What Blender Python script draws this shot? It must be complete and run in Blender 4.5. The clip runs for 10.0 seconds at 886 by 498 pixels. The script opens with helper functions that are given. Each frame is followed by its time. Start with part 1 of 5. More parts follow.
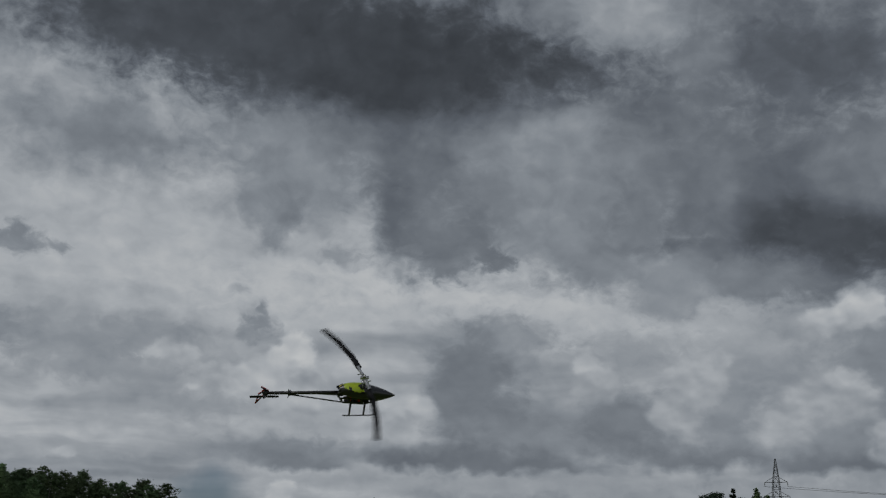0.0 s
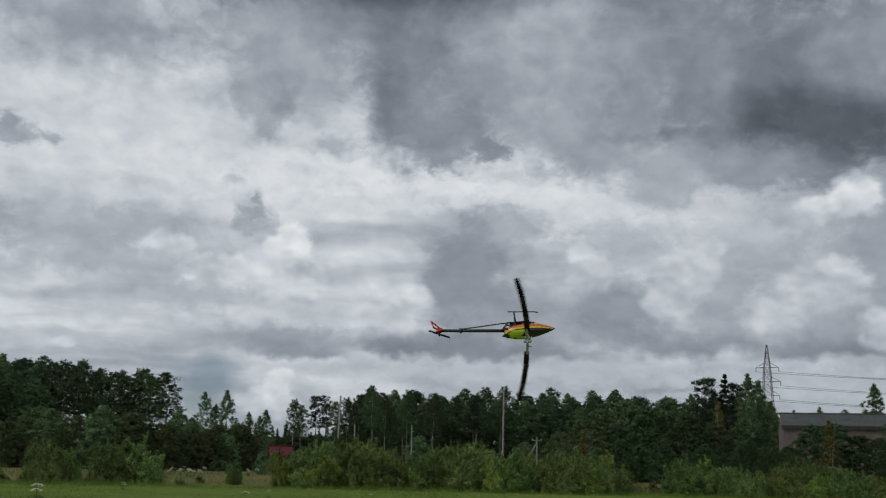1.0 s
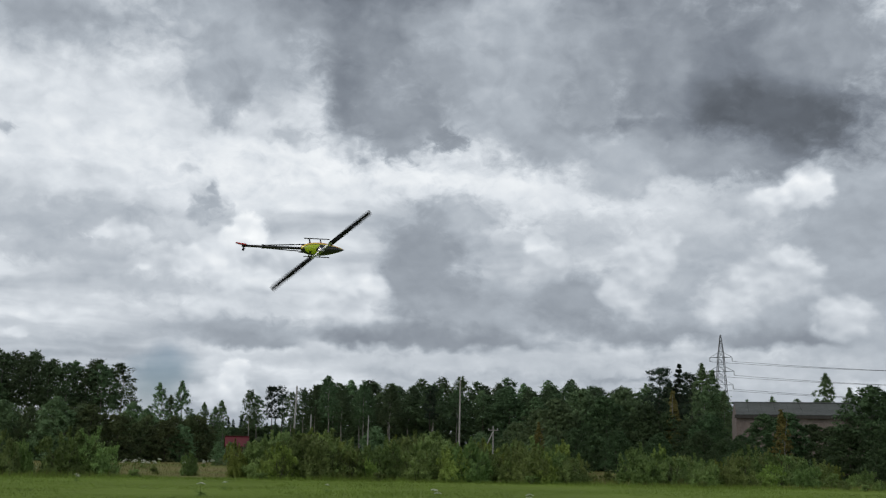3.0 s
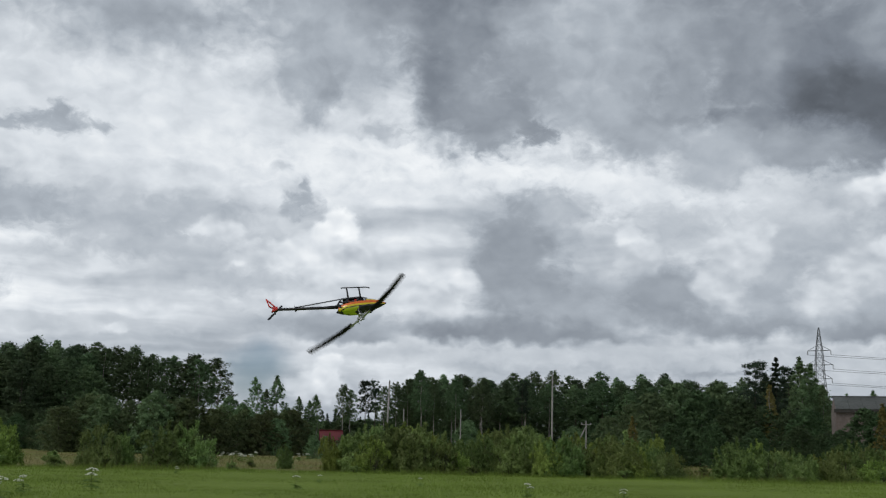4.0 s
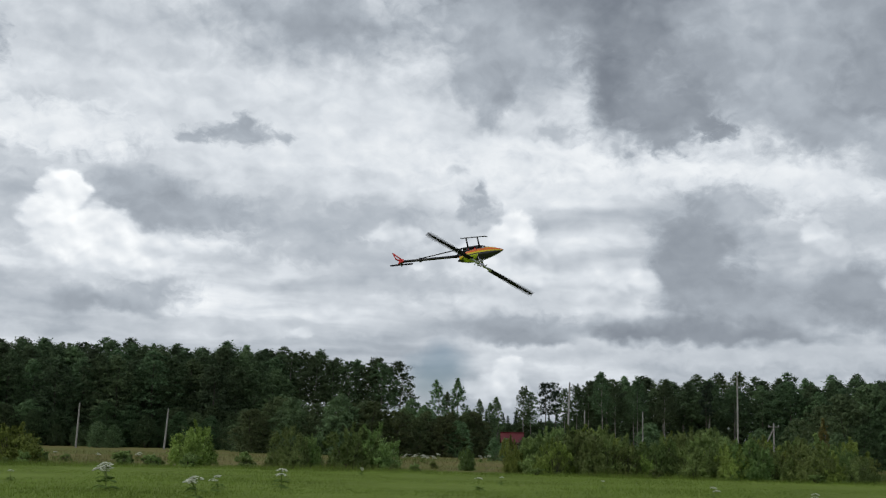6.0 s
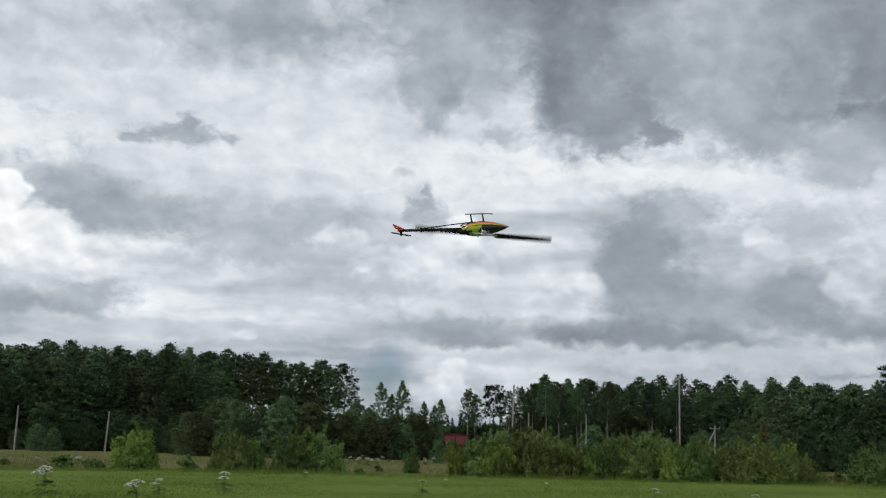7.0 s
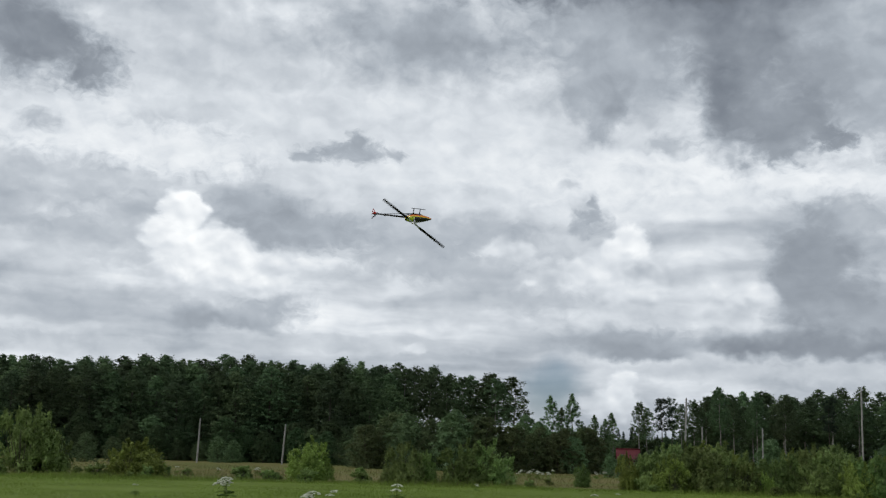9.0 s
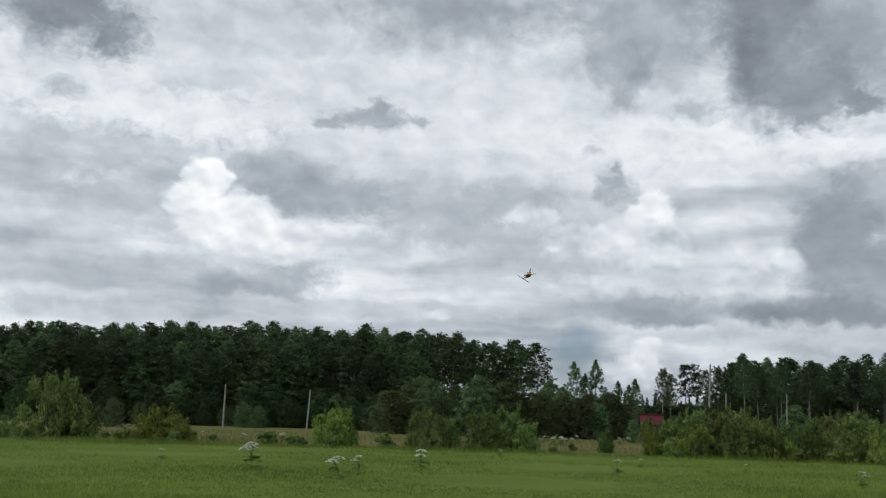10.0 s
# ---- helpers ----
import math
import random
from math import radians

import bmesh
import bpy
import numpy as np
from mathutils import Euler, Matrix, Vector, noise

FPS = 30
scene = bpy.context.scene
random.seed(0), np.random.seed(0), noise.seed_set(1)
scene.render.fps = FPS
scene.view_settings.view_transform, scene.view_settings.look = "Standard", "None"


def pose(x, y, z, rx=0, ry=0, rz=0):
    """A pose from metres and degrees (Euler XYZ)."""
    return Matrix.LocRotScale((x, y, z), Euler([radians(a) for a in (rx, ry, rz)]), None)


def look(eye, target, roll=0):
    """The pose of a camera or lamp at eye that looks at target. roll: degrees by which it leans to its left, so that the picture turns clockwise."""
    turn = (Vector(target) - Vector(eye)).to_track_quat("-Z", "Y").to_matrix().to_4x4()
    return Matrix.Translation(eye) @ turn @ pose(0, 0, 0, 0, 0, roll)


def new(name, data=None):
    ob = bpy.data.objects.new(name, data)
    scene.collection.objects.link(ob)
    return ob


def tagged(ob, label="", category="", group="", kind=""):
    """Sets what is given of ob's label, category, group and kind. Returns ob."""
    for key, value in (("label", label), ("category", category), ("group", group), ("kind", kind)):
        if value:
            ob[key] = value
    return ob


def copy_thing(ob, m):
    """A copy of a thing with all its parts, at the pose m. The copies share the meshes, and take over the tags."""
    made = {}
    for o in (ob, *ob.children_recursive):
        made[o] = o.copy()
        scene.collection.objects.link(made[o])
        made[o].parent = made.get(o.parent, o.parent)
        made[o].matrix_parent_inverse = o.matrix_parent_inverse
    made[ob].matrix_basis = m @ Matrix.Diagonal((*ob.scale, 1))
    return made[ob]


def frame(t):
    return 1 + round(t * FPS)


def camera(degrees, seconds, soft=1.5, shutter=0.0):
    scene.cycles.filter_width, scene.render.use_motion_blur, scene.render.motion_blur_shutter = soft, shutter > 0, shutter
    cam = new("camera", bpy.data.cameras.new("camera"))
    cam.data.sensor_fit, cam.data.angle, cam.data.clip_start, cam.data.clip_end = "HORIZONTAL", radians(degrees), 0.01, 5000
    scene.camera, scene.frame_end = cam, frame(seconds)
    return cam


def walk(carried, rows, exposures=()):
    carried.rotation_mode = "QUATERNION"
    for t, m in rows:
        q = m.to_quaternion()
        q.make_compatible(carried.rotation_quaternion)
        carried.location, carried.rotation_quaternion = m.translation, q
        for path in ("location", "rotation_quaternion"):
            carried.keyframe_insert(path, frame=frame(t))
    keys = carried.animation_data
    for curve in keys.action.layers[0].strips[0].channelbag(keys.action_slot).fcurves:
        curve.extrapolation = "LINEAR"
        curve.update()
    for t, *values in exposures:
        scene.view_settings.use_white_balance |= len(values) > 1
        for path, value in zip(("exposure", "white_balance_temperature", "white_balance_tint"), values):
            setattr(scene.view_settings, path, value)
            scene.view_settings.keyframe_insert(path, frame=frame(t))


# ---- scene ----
cam = camera(40.59, 10.0, soft=1.2, shutter=0.065)
EYE = 1.6
# seconds, turn to the left, tilt up, lean
VIEW = [
    (0.0, -5.16, 15.45, 1.60),
    (0.3, -5.21, 14.15, 1.50),
    (0.5, -4.32, 11.53, 1.87),
    (0.7, -3.56, 9.96, 1.61),
    (1.0, -5.54, 10.18, 1.23),
    (1.2, -7.85, 10.00, 1.11),
    (1.5, -10.09, 10.10, 0.94),
    (1.7, -10.49, 10.33, 0.90),
    (2.0, -9.52, 10.59, 0.85),
    (2.2, -8.58, 10.91, 0.87),
    (3.3, -6.79, 9.49, 1.00),
    (3.5, -5.67, 9.59, 1.02),
    (4.0, -3.25, 9.40, 1.16),
    (4.3, -1.75, 9.14, 1.13),
    (4.5, -0.00, 9.31, 1.11),
    (4.8, 4.58, 9.71, 1.25),
    (5.0, 5.64, 10.20, 1.34),
    (5.2, 5.95, 10.32, 1.35),
    (6.3, 4.88, 9.10, 1.38),
    (6.5, 4.54, 9.21, 1.39),
    (7.0, 2.67, 9.49, 1.21),
    (7.3, 0.90, 9.64, 1.12),
    (7.5, 0.17, 9.71, 1.06),
    (7.8, -0.41, 9.78, 1.00),
    (8.0, -0.12, 9.80, 0.96),
    (8.2, 0.54, 9.74, 0.99),
    (8.5, 3.32, 9.89, 1.05),
    (8.7, 6.86, 9.91, 1.26),
    (9.0, 10.76, 9.93, 1.57),
    (9.2, 12.77, 9.46, 1.57),
    (9.5, 13.36, 8.91, 1.58),
    (9.8, 12.58, 8.49, 1.61),
    (10.0, 11.85, 8.29, 1.63),
]
walk(cam, [(t, pose(0, 0, EYE, 90 + tilt, 0, turn) @ pose(0, 0, 0, 0, 0, lean)) for t, turn, tilt, lean in VIEW],
     exposures=[(0.0, -0.76), (0.5, -0.74), (0.75, -0.4), (1.0, -0.1), (1.5, 0.03), (2.0, 0.13), (3.5, 0.18), (10.0, 0.18)])

# ---- world, sun ----
world = bpy.data.worlds.new("overcast_sky")
scene.world = world
world.use_nodes = True
wt = world.node_tree
wt.nodes.clear()


def wn(kind, **props):
    n = wt.nodes.new(kind)
    for k, v in props.items():
        if k == "operation":
            n.operation = v
        elif k == "data_type":
            n.data_type = v
        elif k == "interpolation_type":
            n.interpolation_type = v
        elif k == "feature":
            n.feature = v
    return n


def wlink(src, dst):
    if isinstance(src, (int, float)):
        dst.default_value = src
    elif isinstance(src, tuple):
        dst.default_value = src
    else:
        wt.links.new(src, dst)


def wmath(op, a, b=None):
    n = wn("ShaderNodeMath", operation=op)
    wlink(a, n.inputs[0])
    if b is not None:
        wlink(b, n.inputs[1])
    return n.outputs[0]


def wvec(op, a, b=None):
    n = wn("ShaderNodeVectorMath", operation=op)
    wlink(a, n.inputs[0])
    if b is not None:
        wlink(b, n.inputs[1])
    return n.outputs["Value"] if op == "LENGTH" else n.outputs[0]


def wmix(a, b, f):
    n = wn("ShaderNodeMix", data_type="FLOAT")
    wlink(f, n.inputs[0])
    wlink(a, n.inputs[2])
    wlink(b, n.inputs[3])
    return n.outputs[0]


def wstep(v, lo, hi, a=0.0, b=1.0, kind="SMOOTHSTEP"):
    n = wn("ShaderNodeMapRange", interpolation_type=kind)
    wlink(v, n.inputs[0])
    for i, q in enumerate((lo, hi, a, b)):
        n.inputs[1 + i].default_value = q
    return n.outputs[0]


def wnoise(vec, scale, detail, rough=0.55, color=False):
    n = wn("ShaderNodeTexNoise")
    wlink(vec, n.inputs["Vector"])
    n.inputs["Scale"].default_value, n.inputs["Detail"].default_value, n.inputs["Roughness"].default_value = scale, detail, rough
    return n.outputs["Color"] if color else n.outputs["Fac"]


sky_dir = wn("ShaderNodeTexCoord").outputs["Generated"]
sep = wn("ShaderNodeSeparateXYZ")
wlink(sky_dir, sep.inputs[0])
AZ = wmath("MULTIPLY", wmath("ARCTAN2", sep.outputs[0], sep.outputs[1]), 57.2958)
EL = wmath("MULTIPLY", wmath("ARCSINE", sep.outputs[2]), 57.2958)
comb = wn("ShaderNodeCombineXYZ")
wlink(AZ, comb.inputs[0])
wlink(EL, comb.inputs[1])
FLAT = comb.outputs[0]
def wfbm(sx, sy, detail, rough, seed):
    """Cloud noise round zero, with its grain in degrees."""
    return wvec("SUBTRACT", wnoise(wvec("ADD", wvec("MULTIPLY", FLAT, (sx, sy, 0)), (seed, seed * 1.7, seed)), 1.0, detail, rough, True), (0.5, 0.5, 0.5))


big = wvec("MULTIPLY", wfbm(0.15, 0.22, 3, 0.5, 3.1), (2.4, 1.5, 0))
fine = wvec("MULTIPLY", wfbm(0.45, 0.60, 6, 0.50, 8.3), (2.4, 1.7, 0))
WARP = wvec("ADD", wvec("ADD", FLAT, big), fine)
PUFF = wvec("ADD", FLAT, wvec("ADD", wvec("MULTIPLY", fine, (0.40, 0.40, 0)), wvec("MULTIPLY", wfbm(1.2, 1.4, 4, 0.46, 5.7), (0.9, 0.8, 0))))
SMOOTH = wvec("ADD", wvec("ADD", FLAT, big), wvec("MULTIPLY", fine, (0.45, 0.35, 0)))
psep = wn("ShaderNodeSeparateXYZ")
wlink(PUFF, psep.inputs[0])
RAG = wmath("ADD", wmath("MULTIPLY", wnoise(wvec("MULTIPLY", FLAT, (0.40, 0.48, 0)), 1.0, 7, 0.55), 1.1), -0.55)
RAGFINE = wmath("ADD", wmath("MULTIPLY", wnoise(wvec("MULTIPLY", WARP, (0.9, 1.1, 0)), 1.0, 6, 0.56), 1.3), -0.65)
WISP = wmath("ADD", wmath("MULTIPLY", wnoise(wvec("MULTIPLY", PUFF, (1.5, 2.4, 0)), 1.0, 5, 0.58), 2.0), -1.0)


# cauliflower lobes, and their relief under light from above
def lobes(shift):
    n = wn("ShaderNodeTexVoronoi", feature="SMOOTH_F1")
    p = wvec("ADD", wvec("ADD", FLAT, wvec("MULTIPLY", fine, (0.30, 0.30, 0))), shift)
    wlink(wvec("MULTIPLY", p, (0.66, 0.80, 0)), n.inputs["Vector"])
    n.inputs["Scale"].default_value, n.inputs["Detail"].default_value, n.inputs["Roughness"].default_value, n.inputs["Smoothness"].default_value = 1.0, 1.6, 0.4, 0.6
    return n.outputs["Distance"]


LOBE = wmath("ADD", lobes((0, 0, 0)), -0.52)
RELIEF = wmath("SUBTRACT", lobes((0.10, 0.26, 0)), wmath("ADD", LOBE, 0.52))

# stratus veil: streaked along the horizon, finer and closer low down
streak = wnoise(wvec("MULTIPLY", wvec("ADD", FLAT, wvec("MULTIPLY", big, (0.8, 0.45, 0))), (0.075, 0.40, 0)), 1.0, 3, 0.42)
VAL = wmix(0.44, 0.72, wstep(streak, 0.34, 0.67))
low = wstep(EL, 15.0, 4.0, 0.4, 1.0)
thin = wnoise(wvec("MULTIPLY", SMOOTH, (0.13, 0.95, 0)), 1.0, 4, 0.46)
VAL = wmath("MULTIPLY", VAL, wmix(1.0, wstep(thin, 0.32, 0.68, 0.80, 1.13), low))
VAL = wmath("MULTIPLY", VAL, wstep(EL, 1.5, 7.0, 0.88, 1.0))
VAL = wmix(VAL, 0.20, wstep(EL, 19.0, 32.0, 0.0, 0.8))


def shade(az, el, w, h, value, soft):
    """One ragged patch of cloud, at its bearing and height in degrees, as wide and high as that."""
    global VAL
    small = h < 1.0
    soft = min(1.0, soft * 1.6) if small else soft
    r = wvec("LENGTH", wvec("MULTIPLY", wvec("SUBTRACT", PUFF if small else WARP, (az, el, 0)), (1 / w, 1 / h, 0)))
    r = wmath("ADD", r, wmath("ADD", WISP, wmath("MULTIPLY", RAGFINE, 0.8)) if small else wmath("ADD", wmath("MULTIPLY", WISP, 0.3), wmath("ADD", RAG, wmath("MULTIPLY", RAGFINE, 0.6))))
    VAL = wmix(VAL, value, wstep(r, 1.1 + 0.8 * soft, 1 - 0.85 * soft, 0.0, 0.96))


def head(az, el, w, h, value, soft):
    """A bright cumulus head: crisp and knobbly above, fading out below."""
    global VAL
    q = wvec("MULTIPLY", wvec("SUBTRACT", PUFF, (az, el, 0)), (1 / w, 1 / h, 0))
    r = wmath("ADD", wvec("LENGTH", q), wmath("ADD", wmath("MULTIPLY", RAGFINE, 0.45), wmath("MULTIPLY", LOBE, 0.40)))
    up = wmath("DIVIDE", wmath("SUBTRACT", psep.outputs[1], el), h)
    m = wmath("MULTIPLY", wstep(r, 1.22 + 0.2 * soft, 0.96 - 0.4 * soft), wstep(up, -1.5, 0.0, 0.05, 1.0 - 0.3 * soft))
    VAL = wmix(VAL, wmath("ADD", value, wmath("MULTIPLY", RELIEF, 0.26)), m)


def base(az, el, w, h, value, soft):
    """The flat grey underside of a cloud: sharp along its lower edge, fading upwards over the height h."""
    global VAL
    x = wvec("MULTIPLY", wvec("SUBTRACT", SMOOTH, (az, el, 0)), (1 / w, 0, 0))
    side = wstep(wmath("ADD", wvec("LENGTH", x), wmath("MULTIPLY", RAG, 0.8)), 1.25, 0.55)
    up = wmath("ADD", wmath("DIVIDE", wmath("SUBTRACT", psep.outputs[1], el), h), wmath("MULTIPLY", RAG, 0.7))
    m = wmath("MULTIPLY", side, wmath("MULTIPLY", wstep(up, -0.12, 0.22), wstep(up, 1.15, 0.25, 0.0, 0.92)))
    VAL = wmix(VAL, value, m)


HOLE = 0.0


def hole(az, el, w, h, value, soft):
    """A gap that lets the blue sky through."""
    global HOLE
    r = wvec("LENGTH", wvec("MULTIPLY", wvec("SUBTRACT", WARP, (az, el, 0)), (1 / w, 1 / h, 0)))
    HOLE = wmath("MAXIMUM", HOLE, wstep(r, 1 + 0.75 * soft, 1 - 0.75 * soft, 0.0, value))


shade(-10.6, 16.8, 8.92, 4.59, 0.719, 1.00)
shade(-13.3, 17.1, 15.14, 2.97, 0.625, 1.00)
shade(-23.1, 18.6, 5.41, 1.62, 0.533, 1.00)
shade(-12.9, 20.1, 5.41, 1.08, 0.510, 1.00)
shade(6.0, 13.7, 11.62, 1.62, 0.784, 0.90)
shade(13.0, 12.1, 6.22, 1.22, 0.698, 1.00)
shade(-27.5, 14.2, 4.59, 0.92, 0.769, 0.80)
shade(-23.3, 13.7, 2.97, 0.97, 0.726, 0.90)
shade(-29.1, 11.7, 4.05, 0.76, 0.465, 0.90)
shade(-27.7, 10.1, 3.78, 0.54, 0.455, 0.90)
shade(-27.9, 8.8, 4.32, 0.49, 0.539, 0.90)
shade(-28.2, 6.7, 4.59, 0.59, 0.455, 0.90)
shade(-11.7, 10.5, 3.78, 0.76, 0.423, 0.90)
shade(-10.8, 9.2, 3.78, 0.70, 0.455, 0.90)
shade(-6.3, 10.1, 3.24, 0.81, 0.510, 1.00)
shade(-12.5, 10.0, 2.43, 0.86, 0.444, 0.90)
shade(-8.7, 10.5, 2.16, 0.76, 0.433, 0.90)
shade(-10.9, 12.5, 2.16, 0.49, 0.594, 1.00)
shade(20.1, 9.8, 2.97, 1.35, 0.433, 0.90)
shade(25.2, 9.3, 2.43, 1.08, 0.476, 0.90)
shade(14.3, 10.6, 2.43, 0.81, 0.465, 1.00)
shade(22.8, 11.2, 4.05, 0.81, 0.539, 0.90)
shade(10.0, 4.3, 9.73, 0.41, 0.521, 0.80)
shade(19.8, 4.1, 5.95, 0.32, 0.487, 0.80)
shade(1.9, 5.0, 4.32, 0.35, 0.545, 0.90)
shade(-29.0, 4.8, 3.78, 0.38, 0.498, 0.90)
shade(-15.1, 5.2, 4.59, 0.32, 0.521, 0.90)
shade(19.2, 3.1, 6.49, 0.38, 0.510, 0.90)
shade(28.0, 10.9, 4.59, 5.14, 0.348, 1.00)
shade(28.7, 15.2, 3.78, 2.43, 0.397, 1.00)
shade(25.9, 7.3, 4.86, 2.43, 0.377, 0.90)
shade(27.0, 4.0, 5.95, 0.81, 0.471, 0.90)
shade(-3.5, 25.2, 14.59, 2.70, 0.092, 0.70)
shade(3.1, 21.9, 8.11, 2.97, 0.110, 0.80)
shade(23.0, 23.7, 5.14, 2.97, 0.158, 0.80)
shade(14.9, 21.1, 4.32, 2.97, 0.207, 0.90)
shade(-12.6, 19.7, 4.32, 1.62, 0.341, 1.00)
shade(13.7, 26.5, 2.70, 1.22, 0.516, 0.80)
shade(8.0, 23.1, 1.35, 0.95, 0.274, 0.90)
shade(17.8, 24.4, 1.08, 1.08, 0.318, 0.90)
shade(-2.2, 19.1, 3.51, 2.97, 0.383, 0.90)
shade(-2.9, 16.9, 1.03, 1.24, 0.319, 0.60)
shade(-4.0, 17.9, 0.97, 1.62, 0.383, 0.80)
shade(8.5, 18.4, 4.05, 3.24, 0.346, 0.90)
shade(4.0, 18.8, 2.43, 3.78, 0.254, 0.90)
shade(2.8, 17.2, 0.97, 2.16, 0.217, 0.90)
shade(5.9, 15.8, 2.16, 1.30, 0.269, 0.60)
shade(5.3, 14.6, 0.65, 0.70, 0.293, 0.50)
shade(12.7, 18.1, 4.05, 2.97, 0.364, 0.90)
shade(13.2, 15.1, 2.43, 1.35, 0.328, 0.70)
shade(11.0, 20.5, 1.89, 1.35, 0.465, 0.90)
shade(10.2, 16.3, 1.62, 1.08, 0.383, 0.80)
shade(22.2, 17.7, 6.76, 3.51, 0.204, 0.70)
shade(22.9, 15.5, 4.59, 2.16, 0.108, 0.70)
shade(18.2, 19.0, 2.16, 2.43, 0.277, 0.90)
shade(26.3, 18.7, 2.43, 1.62, 0.310, 0.90)
shade(19.2, 14.1, 4.05, 1.19, 0.319, 0.70)
shade(16.0, 13.8, 1.89, 1.08, 0.423, 0.80)
shade(11.6, 19.2, 1.08, 1.62, 0.413, 0.90)
shade(14.9, 17.3, 0.81, 1.62, 0.310, 0.80)
shade(7.6, 15.1, 0.81, 0.59, 0.254, 0.40)
shade(8.2, 14.7, 0.43, 0.32, 0.269, 0.40)
shade(0.2, 14.9, 0.97, 0.49, 0.433, 0.60)
shade(3.0, 14.2, 0.22, 0.54, 0.455, 0.60)
shade(2.4, 24.1, 8.92, 2.30, 0.087, 0.60)
shade(-8.3, 24.7, 5.41, 1.62, 0.116, 0.70)
shade(6.9, 9.9, 2.22, 2.30, 0.293, 0.55)
shade(6.4, 8.3, 1.89, 1.35, 0.293, 0.70)
shade(9.1, 11.3, 1.62, 0.76, 0.423, 0.80)
shade(8.9, 7.0, 2.97, 1.08, 0.332, 0.80)
base(5.1, 5.0, 2.97, 1.62, 0.217, 0.40)
base(9.5, 4.9, 4.05, 1.49, 0.254, 0.40)
head(3.4, 7.7, 1.89, 1.08, 0.651, 0.50)
head(2.9, 6.7, 1.35, 0.76, 0.594, 0.60)
shade(14.0, 7.3, 1.78, 1.49, 0.302, 0.70)
base(17.5, 5.2, 3.24, 2.03, 0.269, 0.40)
shade(19.1, 7.9, 1.62, 1.08, 0.383, 0.80)
head(12.3, 9.9, 0.70, 0.81, 0.665, 0.50)
head(12.7, 8.8, 1.08, 1.08, 0.539, 0.50)
head(17.4, 9.1, 1.49, 1.49, 0.575, 0.50)
head(16.3, 7.7, 1.14, 1.08, 0.539, 0.50)
head(23.2, 8.1, 2.16, 1.76, 0.563, 0.45)
head(21.4, 7.0, 1.14, 0.97, 0.575, 0.50)
head(24.9, 12.3, 1.30, 1.03, 0.762, 0.50)
head(23.7, 11.9, 1.35, 0.70, 0.651, 0.60)
shade(24.1, 6.7, 1.62, 1.08, 0.383, 0.80)
base(23.3, 5.0, 2.97, 1.22, 0.254, 0.40)
head(26.4, 6.4, 1.35, 1.24, 0.587, 0.70)
head(18.3, 10.2, 0.81, 0.59, 0.594, 0.60)
head(24.2, 9.3, 1.08, 0.59, 0.658, 0.60)
shade(-2.1, 5.7, 2.70, 0.59, 0.355, 0.70)
head(-2.7, 7.6, 1.62, 1.22, 0.600, 0.50)
head(-5.4, 8.2, 1.62, 0.86, 0.600, 0.60)
head(-1.2, 8.9, 1.24, 0.97, 0.625, 0.50)
shade(-3.7, 11.5, 0.76, 0.59, 0.355, 0.50)
shade(-3.4, 12.1, 0.24, 0.49, 0.374, 0.50)
shade(-4.4, 11.0, 0.38, 0.32, 0.413, 0.60)
head(-1.9, 9.8, 1.19, 1.24, 0.806, 0.20)
head(-3.0, 8.7, 1.78, 1.41, 0.665, 0.35)
head(-3.7, 6.5, 0.92, 0.76, 0.600, 0.70)
head(-0.8, 8.5, 1.08, 1.08, 0.563, 0.50)
head(-7.6, 9.9, 1.19, 0.54, 0.600, 0.60)
head(-10.2, 6.5, 1.08, 0.49, 0.600, 0.60)
base(-1.1, 4.8, 2.43, 1.08, 0.310, 0.40)
shade(-5.9, 7.6, 1.89, 0.59, 0.455, 0.80)
shade(-19.1, 10.9, 2.57, 1.14, 0.323, 0.55)
shade(-20.5, 11.9, 1.35, 0.49, 0.383, 0.60)
shade(-16.9, 10.7, 2.16, 0.65, 0.383, 0.80)
base(-20.9, 5.7, 2.70, 1.62, 0.328, 0.40)
shade(-18.9, 6.8, 1.62, 0.70, 0.413, 0.80)
head(-20.0, 8.3, 1.89, 1.14, 0.692, 0.30)
head(-18.5, 8.8, 0.92, 0.70, 0.651, 0.40)
head(-22.9, 8.1, 1.51, 1.24, 0.638, 0.40)
head(-21.8, 9.1, 2.05, 1.46, 0.806, 0.20)
head(-23.8, 9.9, 1.57, 1.08, 0.776, 0.30)
head(-23.3, 11.1, 1.14, 1.03, 0.821, 0.20)
shade(-15.4, 14.4, 1.78, 0.46, 0.364, 0.50)
shade(-15.2, 14.9, 0.54, 0.43, 0.337, 0.45)
shade(-17.5, 14.1, 0.70, 0.32, 0.383, 0.50)
shade(-13.4, 14.3, 0.65, 0.24, 0.403, 0.60)
shade(-30.7, 18.5, 2.70, 1.89, 0.239, 0.60)
shade(-28.0, 17.4, 1.35, 0.97, 0.254, 0.55)
shade(-30.1, 14.7, 0.86, 0.43, 0.423, 0.60)
shade(-4.6, 13.0, 0.38, 0.22, 0.482, 0.60)
head(-2.1, 3.5, 0.76, 1.08, 0.705, 0.30)
head(-2.6, 2.6, 1.30, 0.92, 0.612, 0.40)
head(-1.5, 2.6, 0.81, 0.65, 0.563, 0.50)
head(-12.0, 5.1, 0.70, 0.32, 0.638, 0.80)
hole(-5.5, 3.5, 1.5, 1.2, 0.75, 0.90)
